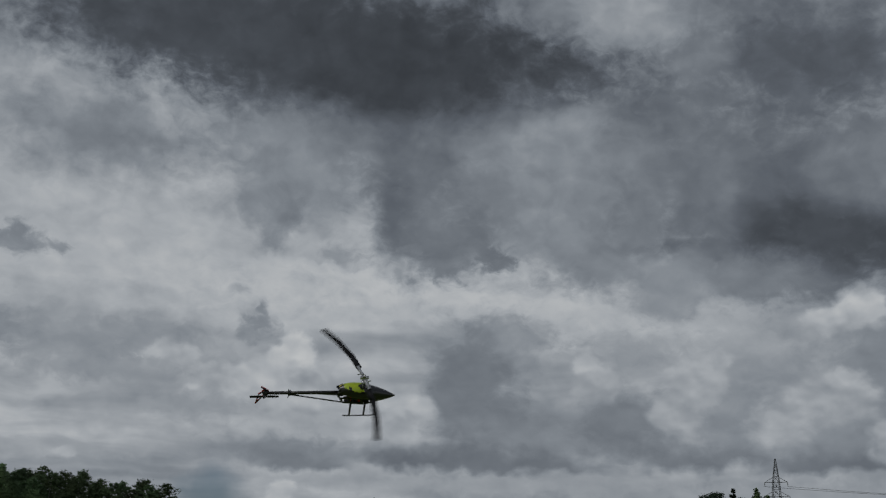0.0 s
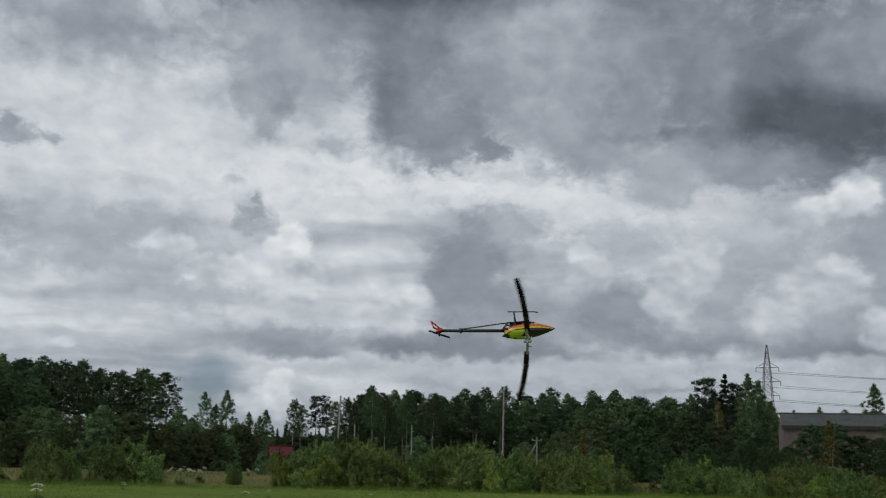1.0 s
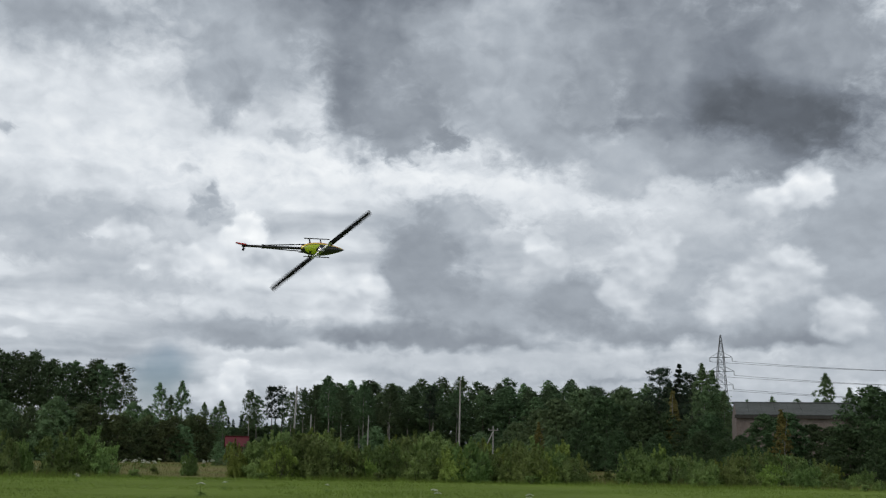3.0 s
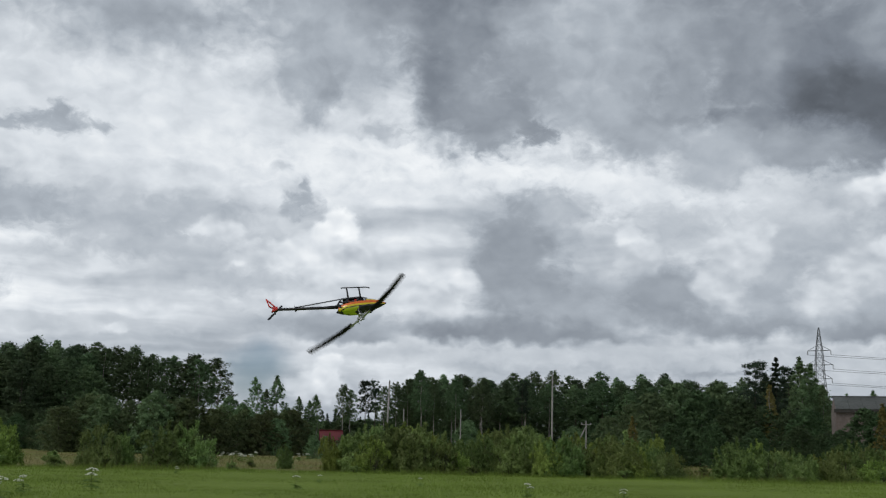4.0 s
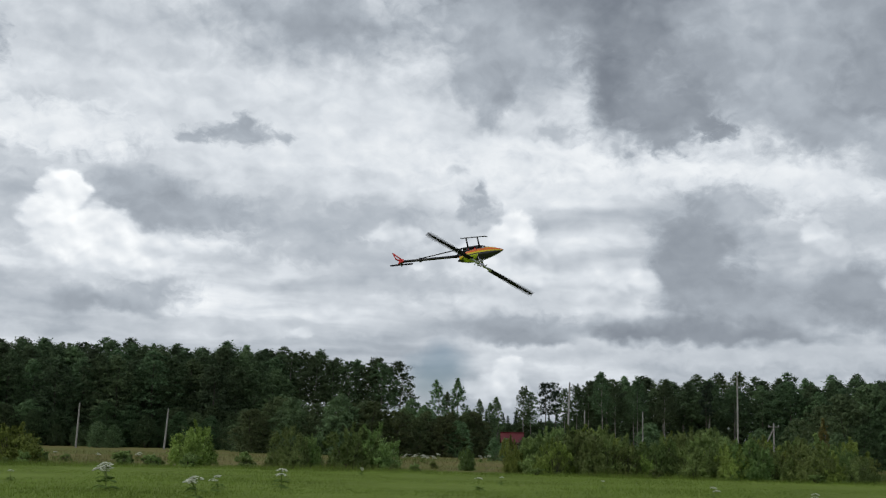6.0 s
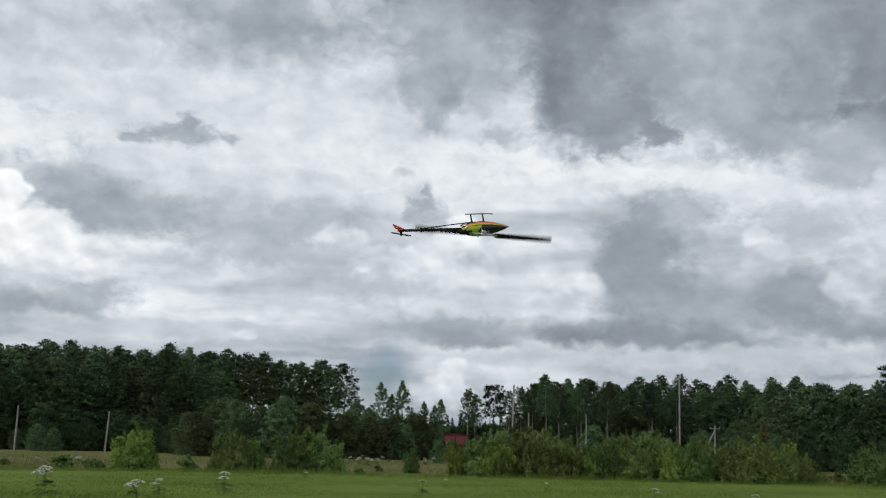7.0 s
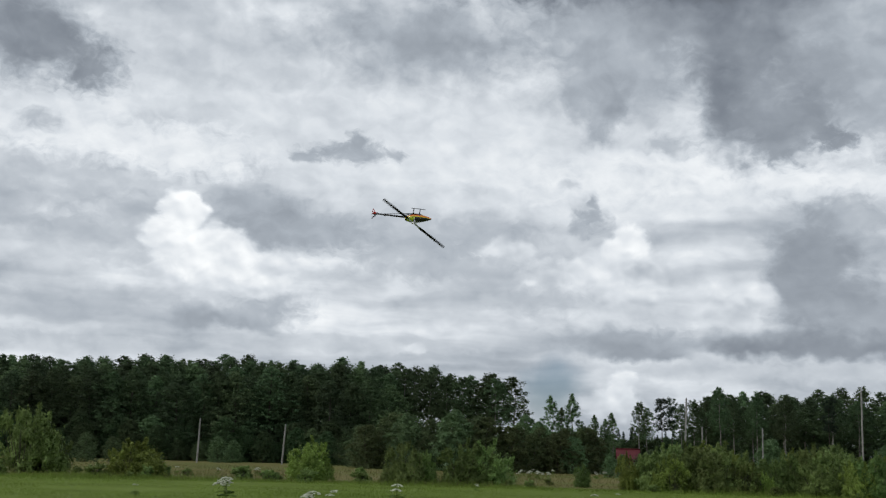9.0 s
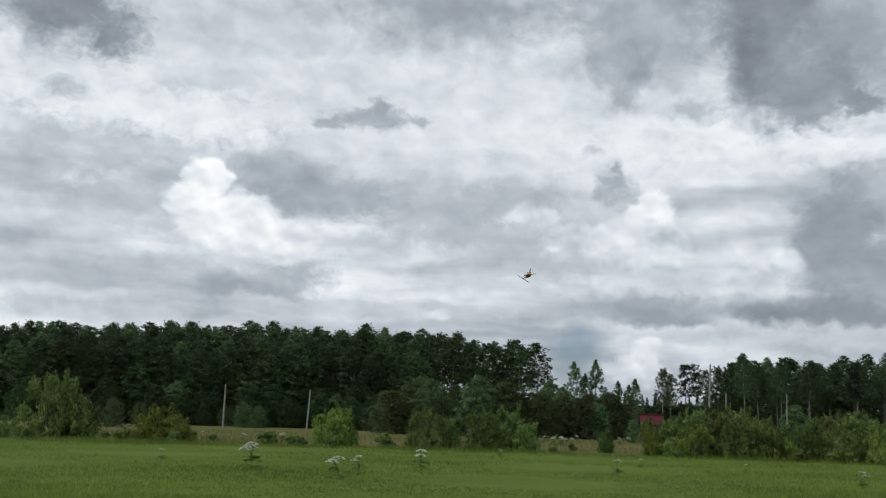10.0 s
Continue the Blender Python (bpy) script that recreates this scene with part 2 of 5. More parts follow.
fall = wnoise(wvec("MULTIPLY", WARP, (0.60, 0.28, 0)), 1.0, 5, 0.5)
VAL = wmath("MULTIPLY", VAL, wmix(1.0, wstep(fall, 0.3, 0.7, 0.92, 1.08), wstep(EL, 14.5, 17.5)))
billow = wnoise(wvec("MULTIPLY", PUFF, (0.5, 0.85, 0)), 1.0, 5, 0.5)
VAL = wmath("MULTIPLY", VAL, wstep(billow, 0.25, 0.75, 0.87, 1.13, "LINEAR"))
VAL = wmath("MULTIPLY", VAL, wstep(RELIEF, -0.45, 0.45, 0.91, 1.09, "LINEAR"))
tone = wn("ShaderNodeValToRGB")
wlink(VAL, tone.inputs[0])
ramp = tone.color_ramp
for i, (p, c) in enumerate(((0.0, (0.0, 0.0, 0.0)), (0.2, (0.175, 0.199, 0.235)), (0.4, (0.362, 0.401, 0.448)), (0.65, (0.617, 0.656, 0.698)), (1.0, (0.97, 0.985, 0.985)))):
    e = ramp.elements[i] if i < 2 else ramp.elements.new(p)
    e.position, e.color = p, (*c, 1)
nish = wn("ShaderNodeTexSky")
nish.sky_type, nish.sun_disc = "NISHITA", False
nish.sun_elevation, nish.sun_rotation = radians(48), radians(-120)
blue = wvec("MULTIPLY", nish.outputs[0], (0.040, 0.048, 0.062))
cover = wn("ShaderNodeMix", data_type="RGBA")
wlink(HOLE, cover.inputs[0])
wlink(tone.outputs[0], cover.inputs[6])
wlink(blue, cover.inputs[7])
back = wn("ShaderNodeBackground")
wlink(cover.outputs[2], back.inputs[0])
back.inputs[1].default_value = 1.0
wlink(back.outputs[0], wn("ShaderNodeOutputWorld").inputs[0])

sun = new("sun", bpy.data.lights.new("sun", "SUN"))
sun.data.energy, sun.data.angle, sun.data.color = 0.9, radians(25), (1.0, 0.96, 0.9)
sun.matrix_world = look((0, 0, 0), (math.sin(radians(60)), math.cos(radians(60)), -math.tan(radians(48))))


# ---- materials ----
def material(name, base, rough=0.7, metal=0.0, vary=0.15, scale=4.0, second=None, bump=0.0, bump_scale=30.0, island=0.0, per_object=0.0, coat=0.0, translucent=0.0, spec=0.5):
    """A surface with grain at two scales, and with differences from piece to piece and thing to thing."""
    m = bpy.data.materials.new(name)
    m.use_nodes = True
    t = m.node_tree
    b = t.nodes["Principled BSDF"]
    b.inputs["Roughness"].default_value, b.inputs["Metallic"].default_value = rough, metal
    b.inputs["Coat Weight"].default_value = coat
    b.inputs["Specular IOR Level"].default_value = spec
    co = t.nodes.new("ShaderNodeTexCoord").outputs["Object"]
    n1, n2 = t.nodes.new("ShaderNodeTexNoise"), t.nodes.new("ShaderNodeTexNoise")
    n1.inputs["Scale"].default_value, n1.inputs["Detail"].default_value = scale, 6
    n2.inputs["Scale"].default_value, n2.inputs["Detail"].default_value = scale * 7, 4
    for n in (n1, n2):
        t.links.new(co, n.inputs["Vector"])
    mix = t.nodes.new("ShaderNodeMix")
    mix.data_type = "RGBA"
    dark = second or tuple(c * (1 - 2.2 * vary) for c in base)
    light = base if second else tuple(min(1, c * (1 + 1.2 * vary)) for c in base)
    mix.inputs[6].default_value, mix.inputs[7].default_value = (*dark, 1), (*light, 1)
    av = t.nodes.new("ShaderNodeMath")
    av.operation = "ADD"
    t.links.new(n1.outputs["Fac"], av.inputs[0])
    t.links.new(n2.outputs["Fac"], av.inputs[1])
    mr = t.nodes.new("ShaderNodeMapRange")
    t.links.new(av.outputs[0], mr.inputs[0])
    mr.inputs[1].default_value, mr.inputs[2].default_value = 0.75, 1.25
    t.links.new(mr.outputs[0], mix.inputs[0])
    col = mix.outputs[2]
    for amount, kind, sock in ((island, "ShaderNodeNewGeometry", "Random Per Island"), (per_object, "ShaderNodeObjectInfo", "Random")):
        if amount:
            hsv = t.nodes.new("ShaderNodeHueSaturation")
            r = t.nodes.new("ShaderNodeMapRange")
            t.links.new(t.nodes.new(kind).outputs[sock], r.inputs[0])
            r.inputs[3].default_value, r.inputs[4].default_value = 1 - amount, 1 + amount
            t.links.new(r.outputs[0], hsv.inputs["Value"])
            if kind == "ShaderNodeObjectInfo":
                r2 = t.nodes.new("ShaderNodeMapRange")
                t.links.new(r.inputs[0].links[0].from_socket, r2.inputs[0])
                r2.inputs[3].default_value, r2.inputs[4].default_value = 0.475, 0.515
                t.links.new(r2.outputs[0], hsv.inputs["Hue"])
            t.links.new(col, hsv.inputs["Color"])
            col = hsv.outputs[0]
    t.links.new(col, b.inputs["Base Color"])
    if bump:
        nb, bp = t.nodes.new("ShaderNodeTexNoise"), t.nodes.new("ShaderNodeBump")
        nb.inputs["Scale"].default_value, nb.inputs["Detail"].default_value = bump_scale, 5
        t.links.new(co, nb.inputs["Vector"])
        t.links.new(nb.outputs["Fac"], bp.inputs["Height"])
        bp.inputs["Strength"].default_value, bp.inputs["Distance"].default_value = bump, 0.05
        t.links.new(bp.outputs[0], b.inputs["Normal"])
    if translucent:
        tr, ms = t.nodes.new("ShaderNodeBsdfTranslucent"), t.nodes.new("ShaderNodeMixShader")
        t.links.new(col, tr.inputs[0])
        ms.inputs[0].default_value = translucent
        t.links.new(b.outputs[0], ms.inputs[1])
        t.links.new(tr.outputs[0], ms.inputs[2])
        t.links.new(ms.outputs[0], t.nodes["Material Output"].inputs[0])
    return m


def leaf(name, base, island=0.14, per_object=0.30):
    return material(name, base, rough=0.6, vary=0.18, scale=0.5, island=island, per_object=per_object, translucent=0.3, spec=0.15)


# the far wood's bluish air haze is mixed into this leaf colour
M_LEAF_FOREST = leaf("hazy_forest_leaf", (0.106, 0.168, 0.080))
M_LEAF_FOREST2 = leaf("aspen_leaf", (0.090, 0.138, 0.070))
M_LEAF_DARK = leaf("alder_leaf", (0.082, 0.136, 0.060))
M_LEAF_MID = leaf("mixed_leaf", (0.165, 0.258, 0.120))
M_LEAF_SHRUB = leaf("willow_leaf", (0.235, 0.335, 0.105))
M_LEAF_LIME = leaf("bush_leaf", (0.265, 0.365, 0.085))
M_LEAF_SHRUB2 = leaf("dark_willow_leaf", (0.165, 0.255, 0.078))
M_LEAF_SHRUB3 = leaf("grey_willow_leaf", (0.215, 0.300, 0.100))
M_LEAF_YELLOW = leaf("yellowing_leaf", (0.22, 0.195, 0.065), per_object=0)
M_LEAF_BROWN = leaf("brownish_leaf", (0.118, 0.158, 0.066))
M_NEEDLE = leaf("spruce_needle", (0.045, 0.072, 0.045))
M_BARK = material("bark", (0.10, 0.085, 0.07), 0.9, vary=0.3, scale=1.5, bump=0.4, bump_scale=9)
M_BIRCH = material("birch_bark", (0.42, 0.40, 0.36), 0.8, vary=0.25, scale=0.9, second=(0.12, 0.11, 0.10), per_object=0.1)
M_GRASS = material("grass_blade", (0.205, 0.290, 0.060), 0.65, vary=0.2, scale=0.15, island=0.15, translucent=0.4, spec=0.1)
M_DRYGRASS = material("dry_grass_blade", (0.175, 0.170, 0.048), 0.75, vary=0.25, scale=0.2, island=0.35)
M_STEM = material("hogweed_stem", (0.17, 0.23, 0.07), 0.7, vary=0.2, spec=0.15)
M_HOGLEAF = material("hogweed_leaf", (0.16, 0.25, 0.055), 0.7, vary=0.2, island=0.2, translucent=0.3, spec=0.15)
M_UMBEL = material("white_umbel", (0.66, 0.68, 0.56), 0.7, vary=0.12, scale=9, island=0.12)
M_POLE = material("weathered_pole", (0.34, 0.33, 0.31), 0.85, vary=0.2, scale=1.2, bump=0.3)
M_STEEL = material("galvanised_steel", (0.22, 0.23, 0.24), 0.55, 0.6, vary=0.15)
M_CERAMIC = material("insulator", (0.30, 0.31, 0.31), 0.3, vary=0.1)
M_WALL = material("silicate_brick", (0.20, 0.165, 0.145), 0.9, vary=0.12, scale=0.8, bump=0.3, per_object=0.06)
M_SLATE = material("fibre_cement_roof", (0.085, 0.092, 0.085), 0.85, vary=0.16, scale=0.6, per_object=0.08)
M_DARKWOOD = material("dark_fascia", (0.05, 0.045, 0.04), 0.85, vary=0.2)
M_RED = material("red_sheet", (0.13, 0.017, 0.017), 0.6, vary=0.15, scale=1.0, per_object=0.08)
M_REDWALL = material("red_boards", (0.09, 0.018, 0.022), 0.8, vary=0.2, per_object=0.08)
M_CARBON = material("carbon_black", (0.014, 0.014, 0.016), 0.42, vary=0.2, scale=20, coat=0.3)
M_BLADE = material("rotor_blade_black", (0.010, 0.010, 0.012), 0.5, vary=0.2, scale=8, spec=0.25)
M_ALU = material("aluminium", (0.55, 0.55, 0.56), 0.32, 0.9, vary=0.08, scale=20)
M_FINRED = material("red_fin", (0.62, 0.035, 0.03), 0.45, vary=0.1, scale=12)
M_LIME = material("lime_paint", (0.52, 0.66, 0.025), 0.32, vary=0.06, scale=10, coat=0.5)
M_YELLOW = material("yellow_paint", (0.78, 0.62, 0.02), 0.32, vary=0.06, scale=10, coat=0.5)
M_ORANGE = material("orange_paint", (0.80, 0.17, 0.02), 0.32, vary=0.08, scale=10, coat=0.5)
M_BLACKPAINT = material("black_paint", (0.016, 0.016, 0.018), 0.28, vary=0.1, scale=10, coat=0.5)
M_BOOM = material("boom_tube", (0.012, 0.010, 0.011), 0.4, vary=0.2, scale=12, coat=0.3)


def ground_material():
    m = bpy.data.materials.new("field_ground")
    m.use_nodes = True
    t = m.node_tree
    b = t.nodes["Principled BSDF"]
    b.inputs["Roughness"].default_value = 0.95
    b.inputs["Specular IOR Level"].default_value = 0.05
    co = t.nodes.new("ShaderNodeTexCoord").outputs["Object"]

    def noise_at(scale, detail=6):
        n = t.nodes.new("ShaderNodeTexNoise")
        n.inputs["Scale"].default_value, n.inputs["Detail"].default_value = scale, detail
        t.links.new(co, n.inputs["Vector"])
        return n.outputs["Fac"]

    def step(v, lo, hi):
        n = t.nodes.new("ShaderNodeMapRange")
        n.interpolation_type = "SMOOTHSTEP"
        t.links.new(v, n.inputs[0])
        n.inputs[1].default_value, n.inputs[2].default_value = lo, hi
        return n.outputs[0]

    def mix(a, c, f):
        n = t.nodes.new("ShaderNodeMix")
        n.data_type = "RGBA"
        t.links.new(f, n.inputs[0])
        for s, v in ((6, a), (7, c)):
            if isinstance(v, tuple):
                n.inputs[s].default_value = (*v, 1)
            else:
                t.links.new(v, n.inputs[s])
        return n.outputs[2]

    lawn = mix((0.140, 0.196, 0.036), (0.180, 0.248, 0.050), step(noise_at(0.13), 0.35, 0.65))
    lawn = mix(lawn, (0.21, 0.23, 0.08), step(noise_at(0.6), 0.58, 0.8))
    lawn = mix(lawn, (0.140, 0.196, 0.034), step(noise_at(2.2), 0.4, 0.8))
    dry = mix((0.180, 0.162, 0.062), (0.135, 0.160, 0.045), step(noise_at(0.05), 0.4, 0.6))
    dry = mix(dry, (0.21, 0.172, 0.085), step(noise_at(0.8), 0.5, 0.75))
    far = t.nodes.new("ShaderNodeVectorMath")
    far.operation = "LENGTH"
    t.links.new(co, far.inputs[0])
    ad = t.nodes.new("ShaderNodeMath")
    ad.operation = "MULTIPLY_ADD"
    t.links.new(noise_at(0.12), ad.inputs[0])
    ad.inputs[1].default_value = 8.0
    t.links.new(far.outputs["Value"], ad.inputs[2])
    t.links.new(mix(lawn, dry, step(ad.outputs[0], 76.0, 84.0)), b.inputs["Base Color"])
    bp = t.nodes.new("ShaderNodeBump")
    bp.inputs["Strength"].default_value, bp.inputs["Distance"].default_value = 0.3, 0.10
    t.links.new(noise_at(3.0, 8), bp.inputs["Height"])
    t.links.new(bp.outputs[0], b.inputs["Normal"])
    return m


# ---- building helpers ----
def finish(name, bm, mat, parent=None, smooth=False):
    me = bpy.data.meshes.new(name)
    bm.normal_update()
    bm.to_mesh(me)
    bm.free()
    me.materials.append(mat)
    if smooth:
        for p in me.polygons:
            p.use_smooth = True
    ob = new(name, me)
    ob.parent = parent
    return ob


def part(name, bm, mat, parent, label="", smooth=False):
    ob = finish(name, bm, mat, parent, smooth)
    return tagged(ob, label) if label else ob


def empty(name, m=None):
    ob = new(name)
    ob.empty_display_size = 0.3
    if m is not None:
        ob.matrix_basis = m
    return ob


def at(az, d, z=0.0):
    """A place by its bearing in degrees to the right of straight ahead, and its distance."""
    return Vector((d * math.sin(radians(az)), d * math.cos(radians(az)), z))


def tube(bm, a, b, r1, r2=None, sides=8, cap=True):
    """A tapered rod from a to b."""
    a, b = Vector(a), Vector(b)
    r2 = r1 if r2 is None else r2
    q = (b - a).to_track_quat("Z", "Y")
    rings = []
    for p, r in ((a, r1), (b, r2)):
        rings.append([bm.verts.new(p + q @ Vector((r * math.cos(k * math.tau / sides), r * math.sin(k * math.tau / sides), 0))) for k in range(sides)])
    for k in range(sides):
        bm.faces.new((rings[0][k], rings[0][(k + 1) % sides], rings[1][(k + 1) % sides], rings[1][k]))
    if cap:
        bm.faces.new(rings[0][::-1])
        bm.faces.new(rings[1])
    return bm


def box(bm, c, s, m=None):
    """A block of size s round c."""
    r = bmesh.ops.create_cube(bm, size=1, matrix=(m or Matrix()) @ Matrix.Translation(c) @ Matrix.Diagonal((*s, 1)))
    return r["verts"]


def bevel(bm, w, seg=2):
    bmesh.ops.bevel(bm, geom=bm.edges[:], offset=w, segments=seg, affect="EDGES", clamp_overlap=True)
    return bm


def leaves(name, centres, radii, per, size, mat, parent, rng, flat=0.75, label="", rise=0.0):
    """A crown of small leaf sprays in clumps, which face outwards; rise turns the sprays upright."""
    n = len(centres)
    c0 = np.array(centres)
    cc = np.repeat(c0, per, axis=0)
    rr = np.repeat(np.array(radii), per)
    d = rng.normal(size=(n * per, 3))
    d /= np.linalg.norm(d, axis=1)[:, None]
    pos = cc + d * (rr * np.minimum(1.5, np.abs(rng.normal(0.6, 0.40, n * per))))[:, None] * np.array((1, 1, flat))
    # outwards from the clump and from the crown's axis, and a little up
    axis = cc * np.array((1, 1, 0))
    axis /= np.linalg.norm(axis, axis=1)[:, None] + 0.3
    out = d + 0.8 * axis + np.array((0, 0, 0.35))
    out /= np.linalg.norm(out, axis=1)[:, None]
    u = rng.normal(size=(n * per, 3)) + np.array((0, 0, rise))
    u /= np.linalg.norm(u, axis=1)[:, None]
    w = np.cross(u, out + 0.45 * rng.normal(size=d.shape))
    w /= np.linalg.norm(w, axis=1)[:, None] + 1e-9
    s = size * rng.uniform(0.6, 1.3, n * per)[:, None]
    turn = np.sign(np.sum(np.cross(w, u) * out, axis=1))[:, None]
    w = w * np.where(turn == 0, 1, turn)
    v = np.stack((pos - u * s, pos + w * s * 0.9, pos + u * s), axis=1).reshape(-1, 3)
    me = bpy.data.meshes.new(name)
    me.from_pydata(v.tolist(), [], np.arange(len(v)).reshape(-1, 3).tolist())
    me.polygons.foreach_set("use_smooth", [True] * len(me.polygons))
    nn = out + 0.35 * rng.normal(size=out.shape)
    nn /= np.linalg.norm(nn, axis=1)[:, None]
    me.normals_split_custom_set_from_vertices(np.repeat(nn, 3, axis=0).tolist())
    me.materials.append(mat)
    ob = new(name, me)
    ob.parent = parent
    return tagged(ob, label) if label else ob


def trunk_mesh(h, r, rng, limbs, low, spread, bend=0.25):
    bm = bmesh.new()
    pts, p = [], Vector((0, 0, -0.2))
    k = 6
    for i in range(k + 1):
        pts.append(p.copy())
        p = p + Vector((rng.uniform(-bend, bend), rng.uniform(-bend, bend), (h + 0.2) / k))
    for i in range(k):
        tube(bm, pts[i], pts[i + 1], r * (1 - 0.88 * i / k), r * (1 - 0.88 * (i + 1) / k), 7, cap=i in (0, k - 1))
    ends = []
    for i in range(limbs):
        f = low + (0.92 - low) * (i + rng.uniform(0, 1)) / limbs
        base = pts[int(f * k)].lerp(pts[min(k, int(f * k) + 1)], f * k % 1)
        a, ln = rng.uniform(0, math.tau), spread * (1.15 - f) * rng.uniform(0.7, 1.2)
        e = base + Vector((ln * math.cos(a), ln * math.sin(a), ln * rng.uniform(0.4, 0.9)))
        tube(bm, base, e, r * 0.32 * (1.1 - f), 0.015, 5, cap=False)
        ends.append(e)
    return bm, ends


def broadleaf(name, h, width, low, mat, bark, seed, clumps=64, per=42, size=0.26, lean_top=0.75, trunk_r=None, clump=0.7, label="", category="tree"):
    """A tree: tapered trunk with limbs, and a crown of clumps with gaps."""
    rng = np.random.default_rng(seed)
    root = tagged(empty(name), label, category)
    bm, ends = trunk_mesh(h * 0.96, trunk_r or h * 0.009 + 0.03, rng, 9, low, width * 0.6)
    part("trunk", bm, bark, root)
    cs, rs = [], []
    for e in ends:
        cs.append(tuple(e))
        rs.append(width * rng.uniform(0.09, 0.15))
    # crown: clumps over an uneven outline of bulging boughs, some of them inside
    ph = rng.uniform(0, math.tau, 4)
    for i in range(clumps):
        q = rng.uniform(0, 1) ** 0.9
        a = rng.uniform(0, math.tau)
        env = width / 2 * min(1.0, 0.74 + 1.1 * q) * max(0.02, 1 - q ** 2.1) ** lean_top
        env *= 1 + 0.20 * math.sin(3 * a + 9 * q + ph[0]) + 0.16 * math.sin(2 * a - 13 * q + ph[1]) + 0.14 * math.sin(5 * a + 21 * q + ph[2])
        rad = env * (rng.uniform(0.75, 1.0) if i % 3 else rng.uniform(0.1, 0.8))
        z = h * (low + (1 - low) * q) - clump * (0.3 + 0.5 * q) + 0.03 * h * math.sin(2 * a + ph[3])
        cs.append((rad * math.cos(a), rad * math.sin(a), max(0.2, z)))
        rs.append(clump * rng.uniform(0.6, 1.25) * (1.0 - 0.3 * q))
    leaves("crown", cs, rs, per, size, mat, root, rng)
    return root


def conifer(name, h, width, seed, label=""):
    """A spruce: a straight trunk with whorls of drooping boughs, narrower upwards."""
    rng = np.random.default_rng(seed)
    root = tagged(empty(name), label, "tree")
    bm = tube(bmesh.new(), (0, 0, -0.2), (0, 0, h), h * 0.008, 0.02, 7)
    part("trunk", bm, M_BARK, root)
    cs, rs = [], []
    for i in range(22):
        f = 0.03 + 0.96 * i / 21
        env = width / 2 * (1 - f) ** 0.85 + 0.12
        for k in range(max(4, int(13 * (1 - f)))):
            a = rng.uniform(0, math.tau)
            for g in (0.3, 0.6, 0.9):
                cs.append((env * g * math.cos(a), env * g * math.sin(a), f * h - env * g * 0.25 + rng.uniform(-0.2, 0.2)))
                rs.append(0.10 + env * 0.30)
    leaves("crown", cs, rs, 22, 0.17, M_NEEDLE, root, rng, flat=0.6)
    return root


def pine(name, h, width, seed, label=""):
    """A pine: a bare trunk with a few flat tufts of needles at the top."""
    rng = np.random.default_rng(seed)
    root = tagged(empty(name), label, "tree")
    bm, ends = trunk_mesh(h * 0.95, h * 0.010 + 0.02, rng, 8, 0.6, width * 0.9, 0.12)
    part("trunk", bm, M_BARK, root)
    cs = [tuple(e) for e in ends] + [(rng.uniform(-0.28, 0.28) * width, rng.uniform(-0.28, 0.28) * width, h * rng.uniform(0.58, 1.0)) for i in range(60)]
    leaves("crown", cs, [width * rng.uniform(0.09, 0.17) for c in cs], 95, 0.13, M_NEEDLE, root, rng, flat=0.75)
    return root


def shrub(name, h, width, mat, seed, per=54, clumps=190, size=0.075, label="", category="bush"):
    """A bush: many thin stems from the ground, and clumps of leaves to near the ground."""
    rng = np.random.default_rng(seed)
    root = tagged(empty(name), label, category)
    bm = bmesh.new()
    cs, rs = [], []
    for i in range(16):
        a, rad = rng.uniform(0, math.tau), width * 0.5 * rng.uniform(0.1, 0.95)
        top = Vector((rad * math.cos(a), rad * math.sin(a), h * (1 - 0.45 * (2 * rad / width) ** 2) * rng.uniform(0.8, 1.04)))
        tube(bm, (rad * 0.2 * math.cos(a), rad * 0.2 * math.sin(a), -0.05), top, 0.022, 0.006, 5, cap=False)
        cs.append(tuple(top * 0.97))
        rs.append(0.05 * width + 0.04)
        shoot = top + Vector((rng.uniform(-0.15, 0.15), rng.uniform(-0.15, 0.15), h * rng.uniform(0.02, 0.2)))
        tube(bm, top, shoot, 0.007, 0.003, 4, cap=False)
        for g in (0.3, 0.65, 1.0):
            cs.append(tuple(top.lerp(shoot, g)))
            rs.append(0.10)
    part("stem", bm, M_BARK, root)
    mounds = [(rng.uniform(-0.32, 0.32) * width, rng.uniform(-0.32, 0.32) * width, rng.uniform(0.5, 1.04), rng.uniform(0.26, 0.5)) for i in range(6)]
    for i in range(clumps):
        mx, my, mh, mw = mounds[i % 6]
        a, q = rng.uniform(0, math.tau), rng.uniform(0, 1)
        rad = width * 0.5 * mw * 1.5 * math.sqrt(q)
        topz = h * mh * max(0.2, 1 - 0.75 * q ** 1.5)
        cs.append((mx + rad * math.cos(a), my + rad * math.sin(a), max(0.1, topz * rng.uniform(0.05, 1.0) ** 0.7)))
        rs.append(width * rng.uniform(0.035, 0.08) + 0.05)
    leaves("foliage", cs, rs, per, size, mat, root, rng, flat=1.5, rise=1.3)
    return root


def plant(kinds, az, d, h, k, group="", label="", wide=1.0):
    """Sets a copy of the k-th of kinds, which are (thing, height), at a bearing and distance with the height h."""
    ob, own = kinds[k % len(kinds)]
    c = copy_thing(ob, pose(*at(az, d), 0, 0, (k * 67.0) % 360))
    s = h / own
    c.scale = (s * wide, s * wide, s)
    return tagged(c, label, "", group)


# ---- ground ----
bm = bmesh.new()
bmesh.ops.create_grid(bm, x_segments=60, y_segments=60, size=3000)
ground = finish("ground", bm, ground_material())
